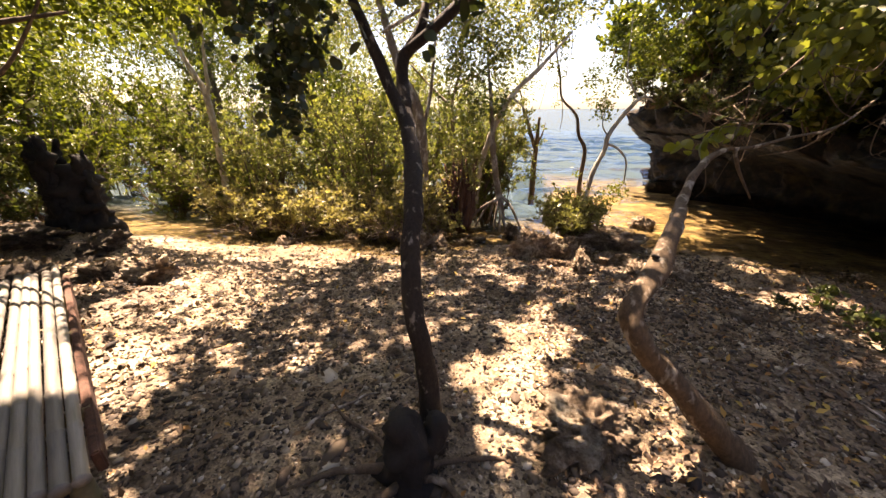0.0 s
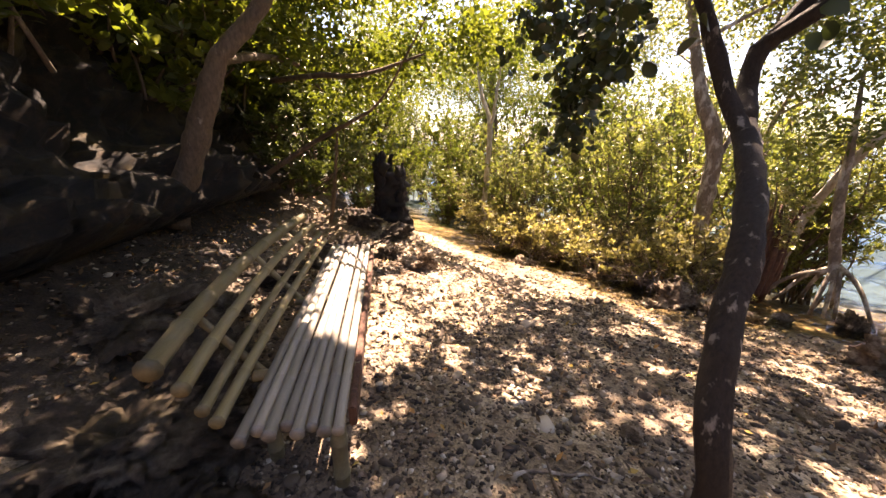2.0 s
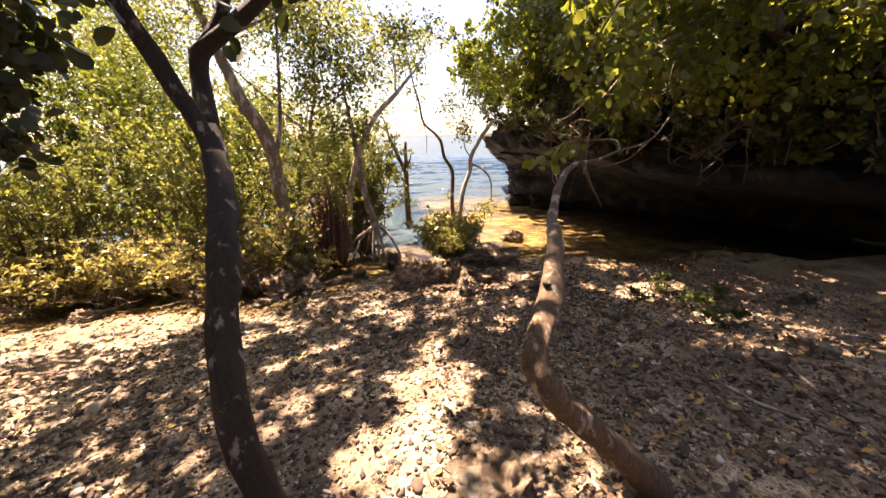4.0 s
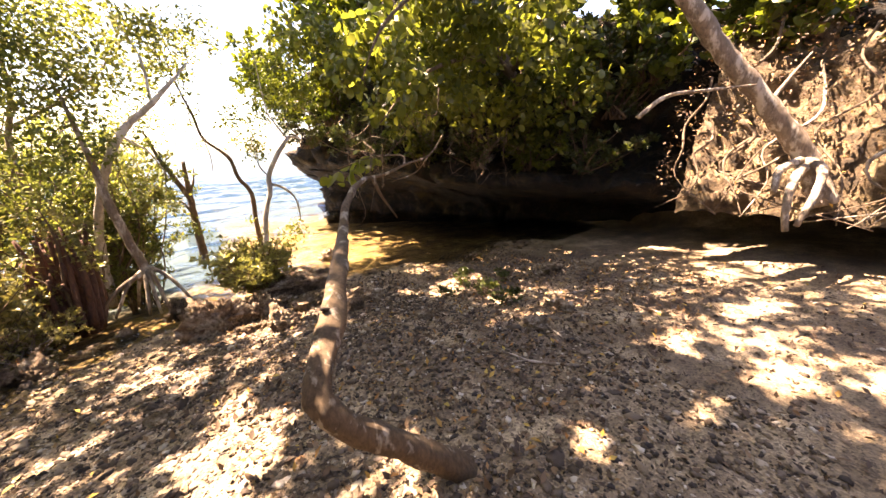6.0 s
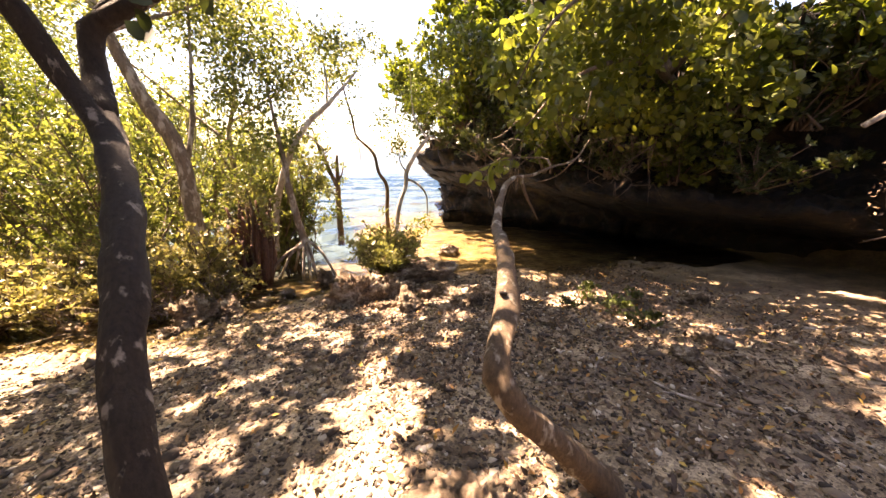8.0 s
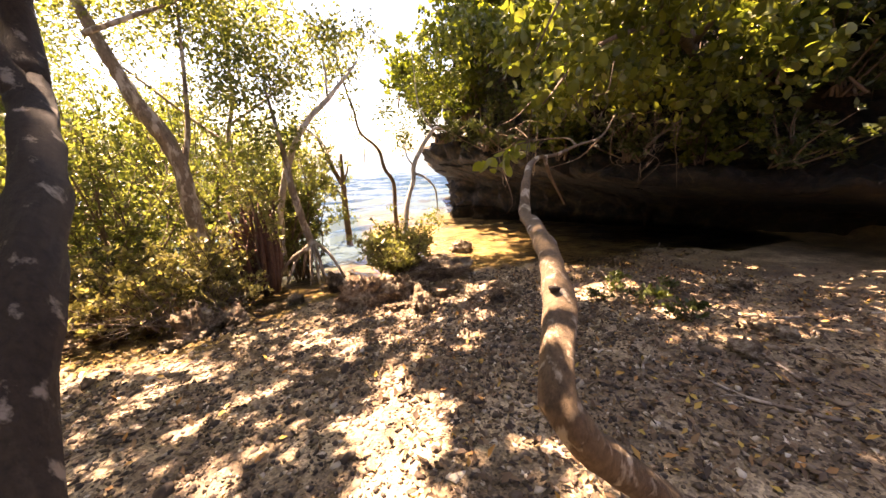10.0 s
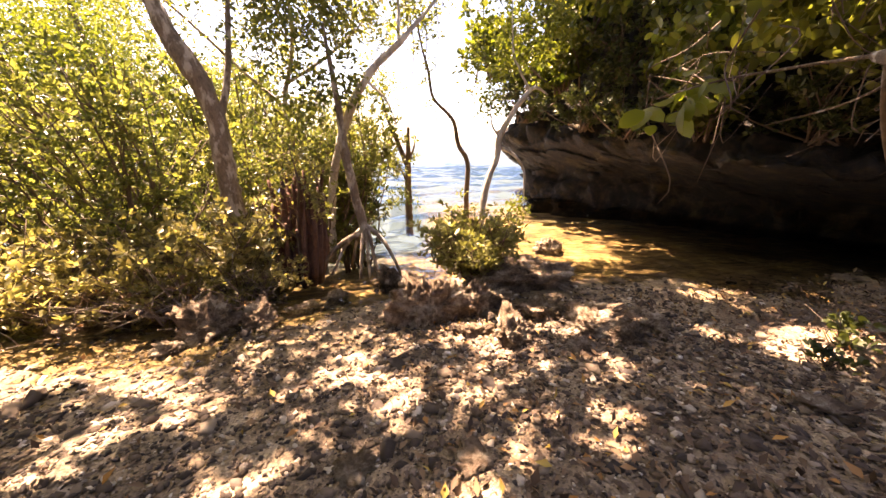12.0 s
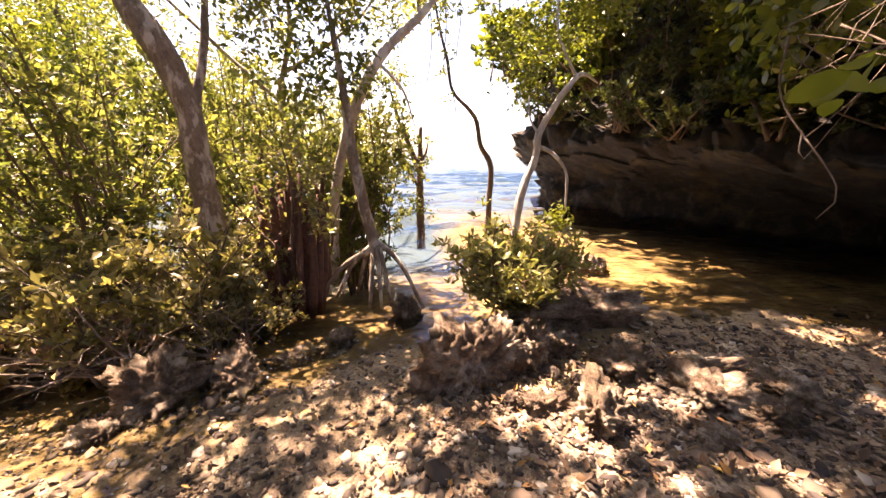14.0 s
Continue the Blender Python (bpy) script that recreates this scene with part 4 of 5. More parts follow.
# undergrowth on the cliffs
UG = "leafy green undergrowth rooted on the shaded cliff"
u1 = shrub("cliff_shrub", (5.6, 6.3, 2.2), 1.3, 1.0, 12, 2600, 0.11, 0.55, LEAF_GREEN, BARK_STEM, UG, 51, "shrub", "cliff undergrowth", rounded=True)
u2 = shrub("cliff_shrub", (5.1, 7.9, 2.1), 1.2, 1.1, 12, 2800, 0.09, 0.5, LEAF_SHADED_DARK, BARK_STEM, UG, 52, "shrub", "cliff undergrowth")
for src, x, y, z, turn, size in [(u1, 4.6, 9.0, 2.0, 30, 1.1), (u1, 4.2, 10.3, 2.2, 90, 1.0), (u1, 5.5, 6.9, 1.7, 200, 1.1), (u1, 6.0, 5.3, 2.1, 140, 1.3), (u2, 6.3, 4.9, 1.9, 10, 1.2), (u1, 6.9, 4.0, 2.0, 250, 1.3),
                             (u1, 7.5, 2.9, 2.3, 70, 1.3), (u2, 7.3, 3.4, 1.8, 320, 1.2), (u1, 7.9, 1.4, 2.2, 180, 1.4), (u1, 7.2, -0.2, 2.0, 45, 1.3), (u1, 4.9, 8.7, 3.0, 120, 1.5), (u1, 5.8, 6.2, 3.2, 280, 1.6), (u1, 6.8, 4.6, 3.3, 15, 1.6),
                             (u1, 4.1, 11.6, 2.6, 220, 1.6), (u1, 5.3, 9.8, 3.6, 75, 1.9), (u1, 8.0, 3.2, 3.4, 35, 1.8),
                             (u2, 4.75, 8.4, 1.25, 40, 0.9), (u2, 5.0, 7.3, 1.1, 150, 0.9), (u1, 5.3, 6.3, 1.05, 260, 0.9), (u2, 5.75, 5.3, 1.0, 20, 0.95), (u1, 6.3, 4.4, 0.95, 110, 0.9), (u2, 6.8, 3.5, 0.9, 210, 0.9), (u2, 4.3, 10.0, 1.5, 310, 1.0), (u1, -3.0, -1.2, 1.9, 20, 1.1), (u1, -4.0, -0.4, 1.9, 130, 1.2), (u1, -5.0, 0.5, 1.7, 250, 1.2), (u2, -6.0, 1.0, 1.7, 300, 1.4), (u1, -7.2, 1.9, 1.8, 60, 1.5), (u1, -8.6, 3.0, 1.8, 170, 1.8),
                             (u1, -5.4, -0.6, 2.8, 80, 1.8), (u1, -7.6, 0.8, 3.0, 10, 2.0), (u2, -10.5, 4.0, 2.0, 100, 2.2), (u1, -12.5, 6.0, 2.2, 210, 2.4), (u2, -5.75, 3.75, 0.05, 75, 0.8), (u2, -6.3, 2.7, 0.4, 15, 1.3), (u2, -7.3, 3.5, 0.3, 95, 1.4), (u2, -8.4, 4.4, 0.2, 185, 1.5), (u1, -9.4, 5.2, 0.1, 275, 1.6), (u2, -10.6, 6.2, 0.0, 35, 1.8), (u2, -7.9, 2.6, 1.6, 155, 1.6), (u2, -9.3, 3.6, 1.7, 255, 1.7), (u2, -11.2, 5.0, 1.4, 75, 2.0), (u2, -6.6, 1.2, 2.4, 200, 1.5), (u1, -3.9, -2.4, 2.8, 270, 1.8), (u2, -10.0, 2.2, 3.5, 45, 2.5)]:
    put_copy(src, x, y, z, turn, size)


# ---- trees standing in the water ----
# thick leaning trunk behind the thicket
rg = np.random.default_rng(61)
tree("mangrove_tree", (-0.76, 6.2, -0.5),
     [([(-0.76, 6.2, -0.6), (-0.77, 6.17, 0.2), (-0.79, 6.15, 0.8), (-0.80, 6.15, 1.26), (-0.915, 6.15, 1.67), (-1.05, 6.15, 1.92), (-1.25, 6.2, 2.5), (-1.6, 6.4, 3.6)], [0.11, 0.105, 0.10, 0.095, 0.095, 0.09, 0.07, 0.03]),
      ([(-0.80, 6.17, 1.15), (-0.67, 6.25, 1.6), (-0.6, 6.35, 2.2), (-0.5, 6.5, 3.4)], [0.04, 0.032, 0.026, 0.012]),
      ([(-1.3, 5.9, 2.6), (-0.7, 6.0, 2.9), (0.0, 6.3, 3.3)], [0.03, 0.02, 0.008])],
     BARK_PALE, blob_points([(-1.5, 6.6, 3.3, 1.1, 0.9, 0.6), (-0.3, 6.7, 3.3, 1.0, 0.9, 0.6), (-2.6, 7.0, 3.2, 1.1, 0.9, 0.6)], 9000, rg, 0.1), LEAF_MANGROVE, 0.065, 0.5, "tall mangrove tree with a thick pale leaning trunk", 62)
# pale bough leaning to the sea
tree("mangrove_tree", (0.45, 6.3, -0.3),
     [([(0.1, 7.0, -0.6), (0.2, 6.8, 0.4), (0.38, 6.55, 1.05), (0.565, 6.45, 1.48), (0.80, 6.45, 1.83), (1.10, 6.45, 2.1), (1.6, 6.6, 2.65)], [0.055, 0.052, 0.05, 0.048, 0.042, 0.035, 0.015]),
      ([(0.72, 6.45, 1.7), (0.95, 6.6, 1.5), (1.1, 6.8, 1.15)], [0.016, 0.012, 0.006]),
      ([(1.10, 6.45, 2.1), (1.1, 6.6, 2.7), (0.9, 6.7, 3.2)], [0.02, 0.014, 0.006])],
     BARK_WHITE, blob_points([(0.1, 6.15, 1.55, 0.4, 0.3, 0.4), (-0.1, 6.1, 2.1, 0.5, 0.4, 0.5), (0.3, 6.4, 2.4, 0.5, 0.4, 0.4), (0.0, 6.5, 3.0, 1.0, 0.7, 0.5), (1.1, 6.6, 2.9, 0.5, 0.5, 0.35), (1.6, 6.9, 3.1, 0.6, 0.5, 0.3), (0.85, 6.75, 1.35, 0.22, 0.25, 0.4), (1.0, 6.9, 0.75, 0.15, 0.2, 0.3), (1.3, 7.0, 2.5, 0.4, 0.4, 0.3)], 6000, rg, 0.1), LEAF_MANGROVE, 0.075, 0.5, "sun-bleached mangrove leaning towards the sea", 63)
# airy tree farther out, its crown over the thicket
rg = np.random.default_rng(71)
tree("mangrove_tree", (-0.5, 8.1, -0.5),
     [([(-0.5, 8.1, -0.8), (-0.45, 8.1, 0.6), (-0.5, 8.1, 1.6), (-0.3, 8.1, 2.5), (-0.35, 8.1, 3.9)], [0.05, 0.045, 0.038, 0.028, 0.01]),
      ([(-0.47, 8.1, 1.5), (-1.1, 8.1, 2.1), (-1.7, 8.1, 2.7), (-2.4, 8.1, 3.3)], [0.028, 0.024, 0.018, 0.007]),
      ([(-0.42, 8.1, 1.9), (0.2, 8.1, 2.3), (0.7, 8.1, 2.75), (1.1, 8.1, 3.5)], [0.026, 0.022, 0.016, 0.006])],
     BARK_PALE, blob_points([(-2.3, 8.1, 2.9, 0.6, 0.4, 0.7), (-1.4, 8.1, 2.7, 0.6, 0.4, 0.7), (-0.4, 8.1, 2.8, 0.7, 0.4, 0.8), (0.5, 8.1, 2.9, 0.6, 0.4, 0.7), (1.05, 8.1, 2.9, 0.4, 0.35, 0.75), (-0.6, 8.1, 3.7, 1.5, 0.4, 0.4)], 5200, rg, 0.1), LEAF_MANGROVE, 0.065, 0.5, "slender mangrove tree with an airy crown farther out", 72)
# bare crooked stem in the water
tree("mangrove_tree", (2.2, 7.0, -0.4),
     [([(2.4, 7.9, -0.75), (2.31, 7.8, 0.05), (2.32, 7.8, 0.7), (2.16, 7.8, 1.0), (2.09, 7.8, 1.32), (1.975, 7.8, 1.485), (1.74, 7.8, 1.71), (1.66, 7.8, 2.1), (1.55, 7.8, 2.5), (1.4, 7.8, 3.3)], [0.055, 0.045, 0.04, 0.034, 0.03, 0.026, 0.022, 0.02, 0.016, 0.009]),
      ([(1.74, 7.8, 1.71), (1.79, 7.8, 1.4), (1.78, 7.85, 1.1)], [0.008, 0.007, 0.004]),
      ([(1.45, 7.7, 3.4), (1.62, 7.7, 2.6), (1.60, 7.7, 2.0), (1.68, 7.7, 1.55)], [0.008, 0.007, 0.006, 0.003]),
      ([(1.5, 7.6, 3.5), (1.78, 7.6, 2.7), (1.74, 7.6, 2.1), (1.8, 7.6, 1.75)], [0.007, 0.006, 0.005, 0.003]),
      ([(1.3, 7.6, 3.3), (1.42, 7.6, 2.4), (1.38, 7.6, 1.9), (1.30, 7.6, 1.5)], [0.008, 0.007, 0.006, 0.003])],
     BARK_STEM, blob_points([(2.32, 7.75, 0.15, 0.18, 0.14, 0.3), (1.5, 7.8, 3.0, 0.5, 0.4, 0.4), (1.68, 7.8, 2.0, 0.12, 0.1, 0.45)], 900, rg, 0.0), LEAF_GREEN, 0.06, 0.5, "bare crooked mangrove stem standing in the water", 64)
# pale forked branch by the bush
tree("mangrove_tree", (2.05, 6.3, -0.5),
     [([(2.05, 6.3, -0.55), (2.15, 6.35, 0.41), (2.30, 6.35, 0.87), (2.315, 6.35, 1.09), (2.466, 6.35, 1.37), (2.60, 6.35, 1.55), (2.70, 6.35, 1.66), (2.80, 6.35, 1.67), (2.93, 6.35, 1.60)], [0.045, 0.042, 0.038, 0.036, 0.034, 0.031, 0.026, 0.018, 0.008]),
      ([(2.31, 6.35, 0.97), (2.46, 6.35, 0.92), (2.60, 6.35, 0.80), (2.68, 6.35, 0.66), (2.70, 6.35, 0.3)], [0.024, 0.02, 0.018, 0.016, 0.01]),
      ([(2.68, 6.35, 1.65), (2.56, 6.35, 1.82), (2.50, 6.35, 1.93), (2.44, 6.35, 2.05), (2.4, 6.4, 2.8)], [0.018, 0.014, 0.012, 0.011, 0.006]),
      ([(2.315, 6.35, 1.09), (2.21, 6.35, 1.24), (2.18, 6.35, 1.46)], [0.014, 0.010, 0.006])],
     BARK_WHITE, blob_points([(2.2, 6.5, 1.95, 0.38, 0.3, 0.45), (2.75, 6.6, 2.4, 0.6, 0.5, 0.5), (2.55, 6.3, 0.15, 0.28, 0.16, 0.24), (2.17, 6.4, 1.5, 0.18, 0.15, 0.3)], 3400, rg, 0.05), LEAF_GREEN, 0.06, 0.5, "pale forked mangrove branch rising beside the small bush", 65)
# dead broken stump further out
tree("dead_mangrove", (1.45, 9.0, -0.7),
     [([(1.45, 9.0, -0.8), (1.44, 9.0, 0.1), (1.45, 9.0, 0.68), (1.47, 9.0, 1.33)], [0.08, 0.07, 0.055, 0.03]),
      ([(1.44, 9.0, 0.6), (1.28, 9.0, 1.0), (1.11, 9.0, 1.42), (0.98, 9.0, 1.9)], [0.05, 0.045, 0.035, 0.015]),
      ([(1.46, 9.0, 0.72), (1.56, 9.0, 0.92), (1.62, 9.0, 1.2)], [0.03, 0.022, 0.008]),
      ([(1.43, 9.0, 0.3), (1.3, 9.0, 0.55), (1.22, 9.0, 0.5)], [0.03, 0.02, 0.01])],
     BARK_STEM, blob_points([(1.3, 8.9, 0.0, 0.4, 0.3, 0.35), (1.0, 8.9, 0.6, 0.3, 0.3, 0.3), (0.9, 9.0, 2.0, 0.5, 0.4, 0.4)], 1500, rg, 0.0), LEAF_GREEN, 0.06, 0.5, "half-dead broken mangrove stump standing in the sea", 66)
# white forked stem in the far thicket
tree("mangrove_tree", (-4.95, 6.3, -0.5),
     [([(-5.0, 6.35, -0.6), (-4.9, 6.3, 0.66), (-4.82, 6.24, 1.75), (-4.98, 6.24, 2.15), (-5.13, 6.24, 2.5), (-5.5, 6.4, 3.6)], [0.07, 0.06, 0.055, 0.045, 0.035, 0.015]),
      ([(-4.82, 6.24, 1.75), (-4.73, 6.24, 1.95), (-4.70, 6.24, 2.28), (-4.6, 6.3, 3.2)], [0.045, 0.04, 0.035, 0.012])],
     BARK_WHITE, blob_points([(-5.9, 7.0, 3.5, 1.4, 1.0, 0.7), (-4.8, 7.0, 3.3, 1.2, 0.9, 0.6)], 7000, rg, 0.1), LEAF_GREEN, 0.07, 0.5, "pale forked mangrove trunk among green leaves", 67)

# prop-rooted mangrove and the red-brown root bundle beside it
tree("prop_root_mangrove", (0.6, 6.15, -0.5),
     [([(0.62, 6.16, -0.1), (0.586, 6.18, 0.08), (0.516, 6.2, 0.42), (0.437, 6.2, 0.91), (0.4, 6.25, 1.4), (0.3, 6.3, 2.2)], [0.05, 0.055, 0.05, 0.05, 0.035, 0.015])] +
     [([(0.59, 6.18, z), (0.6 + 0.5 * dx, 6.17 + 0.5 * dy, z * 0.5 - 0.14), (0.6 + dx, 6.17 + dy, -0.52)], [0.03, 0.024, 0.017]) for z, dx, dy in
      ((0.08, 0.03, -0.25), (0.12, 0.12, -0.2), (0.1, 0.42, -0.3), (0.05, -0.42, 0.0), (0.0, -0.62, -0.05), (0.1, 0.1, 0.25), (0.02, -0.08, -0.24), (0.05, -0.2, 0.25))],
     BARK_PALE, blob_points([(0.3, 6.2, 1.6, 0.5, 0.4, 0.4), (0.1, 6.3, 2.3, 0.8, 0.6, 0.5)], 1500, rg, 0.1), LEAF_MANGROVE, 0.075, 0.5, "prop-rooted mangrove standing in shallow water", 68)


def root_bundle():
    rng = np.random.default_rng(70)
    root = thing("root_bundle", (-0.13, 6.15, -0.52), "red-brown bundle of old mangrove stems", "stump")
    for k in range(60):
        a, r = rng.uniform(0, 2 * np.pi), 0.25 * math.sqrt(rng.uniform())
        x, y, h = r * math.cos(a), r * math.sin(a), rng.uniform(0.45, 1.3)
        part("stem", tubes_mesh("stem", [tube([(x * 0.8, y * 0.8, -0.05), (x + rng.normal(0, 0.03), y + rng.normal(0, 0.03), h * 0.5), (x * 1.05 + rng.normal(0, 0.06), y * 1.05 + rng.normal(0, 0.06), h)], [0.045, 0.034, 0.016], 7, 0.12, 0.12, rng)]), BARK_RED, root)


root_bundle()
rng_b = np.random.default_rng(72)
tree("mangrove_sapling", (-0.1, 6.0, -0.5), [([(-0.1, 6.0, -0.55), (-0.12, 5.98, 0.0), (-0.05, 5.95, 0.6), (-0.1, 5.95, 1.0)], [0.02, 0.016, 0.012, 0.005]), ([(-0.12, 5.98, 0.0), (-0.35, 5.9, 0.3), (-0.5, 5.85, 0.6)], [0.012, 0.009, 0.004])],
     BARK_STEM, blob_points([(-0.12, 5.95, 0.75, 0.36, 0.2, 0.22), (-0.4, 5.88, 0.45, 0.2, 0.15, 0.25), (0.14, 5.95, 0.5, 0.12, 0.12, 0.3)], 560, rng_b, 0.0), LEAF_OLIVE_SUNLIT, 0.06, 0.5, "olive-leaved mangrove sapling before the old stems", 73)

# low front skirt of the thicket and its dead twigs
low = shrub("mangrove_shrub", (-0.7, 5.75, -0.46), 1.15, 0.85, 26, 3400, 0.072, 0.5, LEAF_OLIVE_SUNLIT, BARK_STEM, "low mangrove shrub with dry twigs at the water's edge", 15, "shrub", "mangrove thicket", r0=0.012, bare=0.1, fan=5)
for x, y, turn, size in [(-1.6, 5.50, 70, 1.0), (-2.5, 5.60, 210, 1.05), (-3.4, 5.35, 300, 1.0), (-4.4, 6.0, 20, 1.0), (-5.2, 6.6, 100, 1.1), (-0.85, 5.95, 260, 1.0), (-0.42, 5.72, 130, 0.6), (-1.15, 5.45, 200, 0.85), (-2.05, 5.38, 330, 0.9), (-3.0, 5.4, 60, 0.95), (-0.62, 5.5, 10, 0.6)]:
    put_copy(low, x, y, G(x, y), turn, size)
twiggy = shrub("dry_brush", (-1.0, 5.15, -0.44), 0.6, 0.85, 20, 160, 0.05, 0.5, LITTER, BARK_PALE, "dry leafless twigs tangled at the thicket's foot", 16, "brush", "dry twigs", r0=0.009, bare=0.1, fan=5)
for x, y, turn, size in [(-0.45, 5.35, 80, 0.9), (-1.8, 5.2, 190, 1.0), (-2.7, 5.1, 240, 0.9), (-3.5, 5.2, 20, 0.9)]:
    put_copy(twiggy, x, y, G(x, y), turn, size)

# tall trees closing the view behind
far = tree("shore_tree", (-9.5, 12.0, -0.5),
           [([(-9.5, 12, -0.5), (-9.4, 12, 2.0), (-9.7, 12.1, 4.0), (-9.5, 12.2, 6.0)], [0.18, 0.14, 0.1, 0.05]), ([(-9.6, 12, 3.2), (-8.6, 12, 4.4), (-7.8, 12, 5.2)], [0.07, 0.05, 0.02]), ([(-9.5, 12, 2.6), (-10.6, 12, 3.8), (-11.4, 12, 4.6)], [0.07, 0.05, 0.02])],
           BARK_STEM, blob_points([(-9.5, 12, 5.4, 1.8, 1.6, 1.2), (-8.1, 12, 4.6, 1.5, 1.4, 1.0), (-11, 12, 4.2, 1.5, 1.4, 1.0), (-9.5, 11.6, 3.2, 1.8, 1.3, 0.9)], 14000, rg, 0.1), LEAF_GREEN, 0.10, 0.5, "tall leafy shore tree behind the mangroves", 69, group="shore trees")
for x, y, turn, size in [(-13.5, 9.5, 60, 1.1), (-6.0, 13.5, 140, 1.0), (-12.5, 15, 220, 1.3), (-3.2, 14.5, 300, 0.85), (-17, 12, 20, 1.4), (-8.5, 17, 100, 1.4), (-10.8, 7.4, 180, 0.8), (-0.6, 15.5, 45, 0.75)]:
    put_copy(far, x, y, G(x, y), turn, size)


# ---- rocks ----
def rock(name, place, size, seed, material, label, jag=0.35, category="rock", turn=0.0, sub=5):
    bm = bmesh.new()
    bmesh.ops.create_icosphere(bm, subdivisions=sub, radius=1.0)
    rng = random.Random(seed)
    cuts = [(Vector((rng.gauss(0, 1), rng.gauss(0, 1), rng.gauss(0.1, 0.8))).normalized(), rng.uniform(0.62, 0.95)) for _ in range(11)]
    for v in bm.verts:
        q = v.co * 1.1 + Vector((seed * 3.7, seed * 1.3, seed))
        r = min(h / max(v.co.dot(n), 0.2) for n, h in cuts)
        k = min(r, 1.35) * (1 + jag * (0.30 * noise.fractal(q, 0.8, 2.2, 3) + 0.5 * noise.fractal(q * 3.3, 0.6, 2.3, 5) - 0.7 * max(0.0, noise.noise(q * 6.0)) - 0.5 * max(0.0, noise.noise(q * 15.0))))
        w = v.co * k
        v.co = Vector((w.x * size[0] * 1.1, w.y * size[1] * 1.1, max(w.z, -0.55) * size[2]))
    for f in bm.faces:
        f.smooth = True
    ob = part(name, bm, material, None)
    ob.location, ob.rotation_euler = place, (0, 0, radians(turn))
    return tagged(ob, label, category)


CORAL = "pitted brown coral rock lying at the water's edge"
for x, y, sx, sy, sz, seed, turn in [
        (1.14, 4.62, 0.27, 0.22, 0.28, 1, 20), (1.50, 4.72, 0.15, 0.15, 0.18, 4, 10), (1.60, 4.1, 0.15, 0.13, 0.15, 2, 60), (2.25, 4.08, 0.19, 0.15, 0.13, 3, 140), (2.05, 4.5, 0.2, 0.16, 0.13, 5, 90),
        (-0.64, 4.82, 0.24, 0.18, 0.2, 24, 35), (-0.32, 5.0, 0.24, 0.15, 0.14, 7, 100), (0.0, 5.12, 0.14, 0.1, 0.09, 26, 10), (0.83, 5.62, 0.11, 0.1, 0.26, 8, 0), (0.28, 5.3, 0.19, 0.12, 0.10, 9, 50), (-2.85, 2.7, 0.22, 0.17, 0.14, 10, 20),
        (2.5, 4.35, 0.2, 0.16, 0.09, 11, 0), (-2.7, 4.7, 0.2, 0.13, 0.08, 12, 70), (-1.75, 5.05, 0.26, 0.16, 0.09, 13, 20), (3.2, 6.42, 0.2, 0.13, 0.18, 14, 10), (1.32, 4.88, 0.2, 0.15, 0.19, 15, 120), (1.76, 4.78, 0.13, 0.12, 0.1, 16, 15), (2.36, 3.87, 0.09, 0.08, 0.09, 17, 50),
        (1.38, 4.25, 0.10, 0.09, 0.08, 18, 0), (2.7, 4.05, 0.2, 0.14, 0.09, 19, 80), (-0.78, 4.6, 0.09, 0.08, 0.08, 20, 30), (1.8, 4.28, 0.09, 0.08, 0.07, 27, 75), (1.25, 4.3, 0.07, 0.06, 0.05, 28, 40), (2.02, 3.85, 0.09, 0.07, 0.06, 29, 110)]:
    rock("coral_rock", (x, y, G(x, y) + 0.25 * sz), (sx, sy, sz), seed, ROCK, CORAL, 0.62, turn=turn)
rock("root_rock", (2.0, 5.25, -0.36), (0.5, 0.28, 0.22), 21, ROCK, "red-brown coral ledge carrying the small mangrove bush", 0.5)
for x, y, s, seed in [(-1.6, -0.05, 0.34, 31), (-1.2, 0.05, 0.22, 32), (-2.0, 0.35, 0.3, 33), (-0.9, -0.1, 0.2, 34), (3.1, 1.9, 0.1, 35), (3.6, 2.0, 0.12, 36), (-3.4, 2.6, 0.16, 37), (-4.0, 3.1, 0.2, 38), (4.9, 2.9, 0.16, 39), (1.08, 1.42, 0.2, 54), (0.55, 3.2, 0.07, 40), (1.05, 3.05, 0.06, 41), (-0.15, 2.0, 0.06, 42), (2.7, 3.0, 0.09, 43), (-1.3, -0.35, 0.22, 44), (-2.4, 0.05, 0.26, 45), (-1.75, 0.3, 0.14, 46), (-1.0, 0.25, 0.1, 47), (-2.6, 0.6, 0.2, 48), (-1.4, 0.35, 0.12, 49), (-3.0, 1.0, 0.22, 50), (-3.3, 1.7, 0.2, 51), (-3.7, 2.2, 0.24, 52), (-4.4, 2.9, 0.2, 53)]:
    rock("stone", (x, y, G(x, y) + 0.15 * s), (s * 1.2, s, s * 0.6), seed, STONE_SHADED if x < -0.5 else ROCK, "rough grey-brown stone on the shaded shore", 0.75, "stone", turn=seed * 37, sub=5 if s > 0.12 else 4)

# small round bush on the rock
shrub("small_bush", (1.68, 5.28, -0.28), 0.78, 0.62, 52, 7200, 0.066, 0.42, LEAF_BUSH, BARK_RED, "small round bright green mangrove bush on coral rock", 17, "bush", r0=0.010, bare=0.2, fan=6)

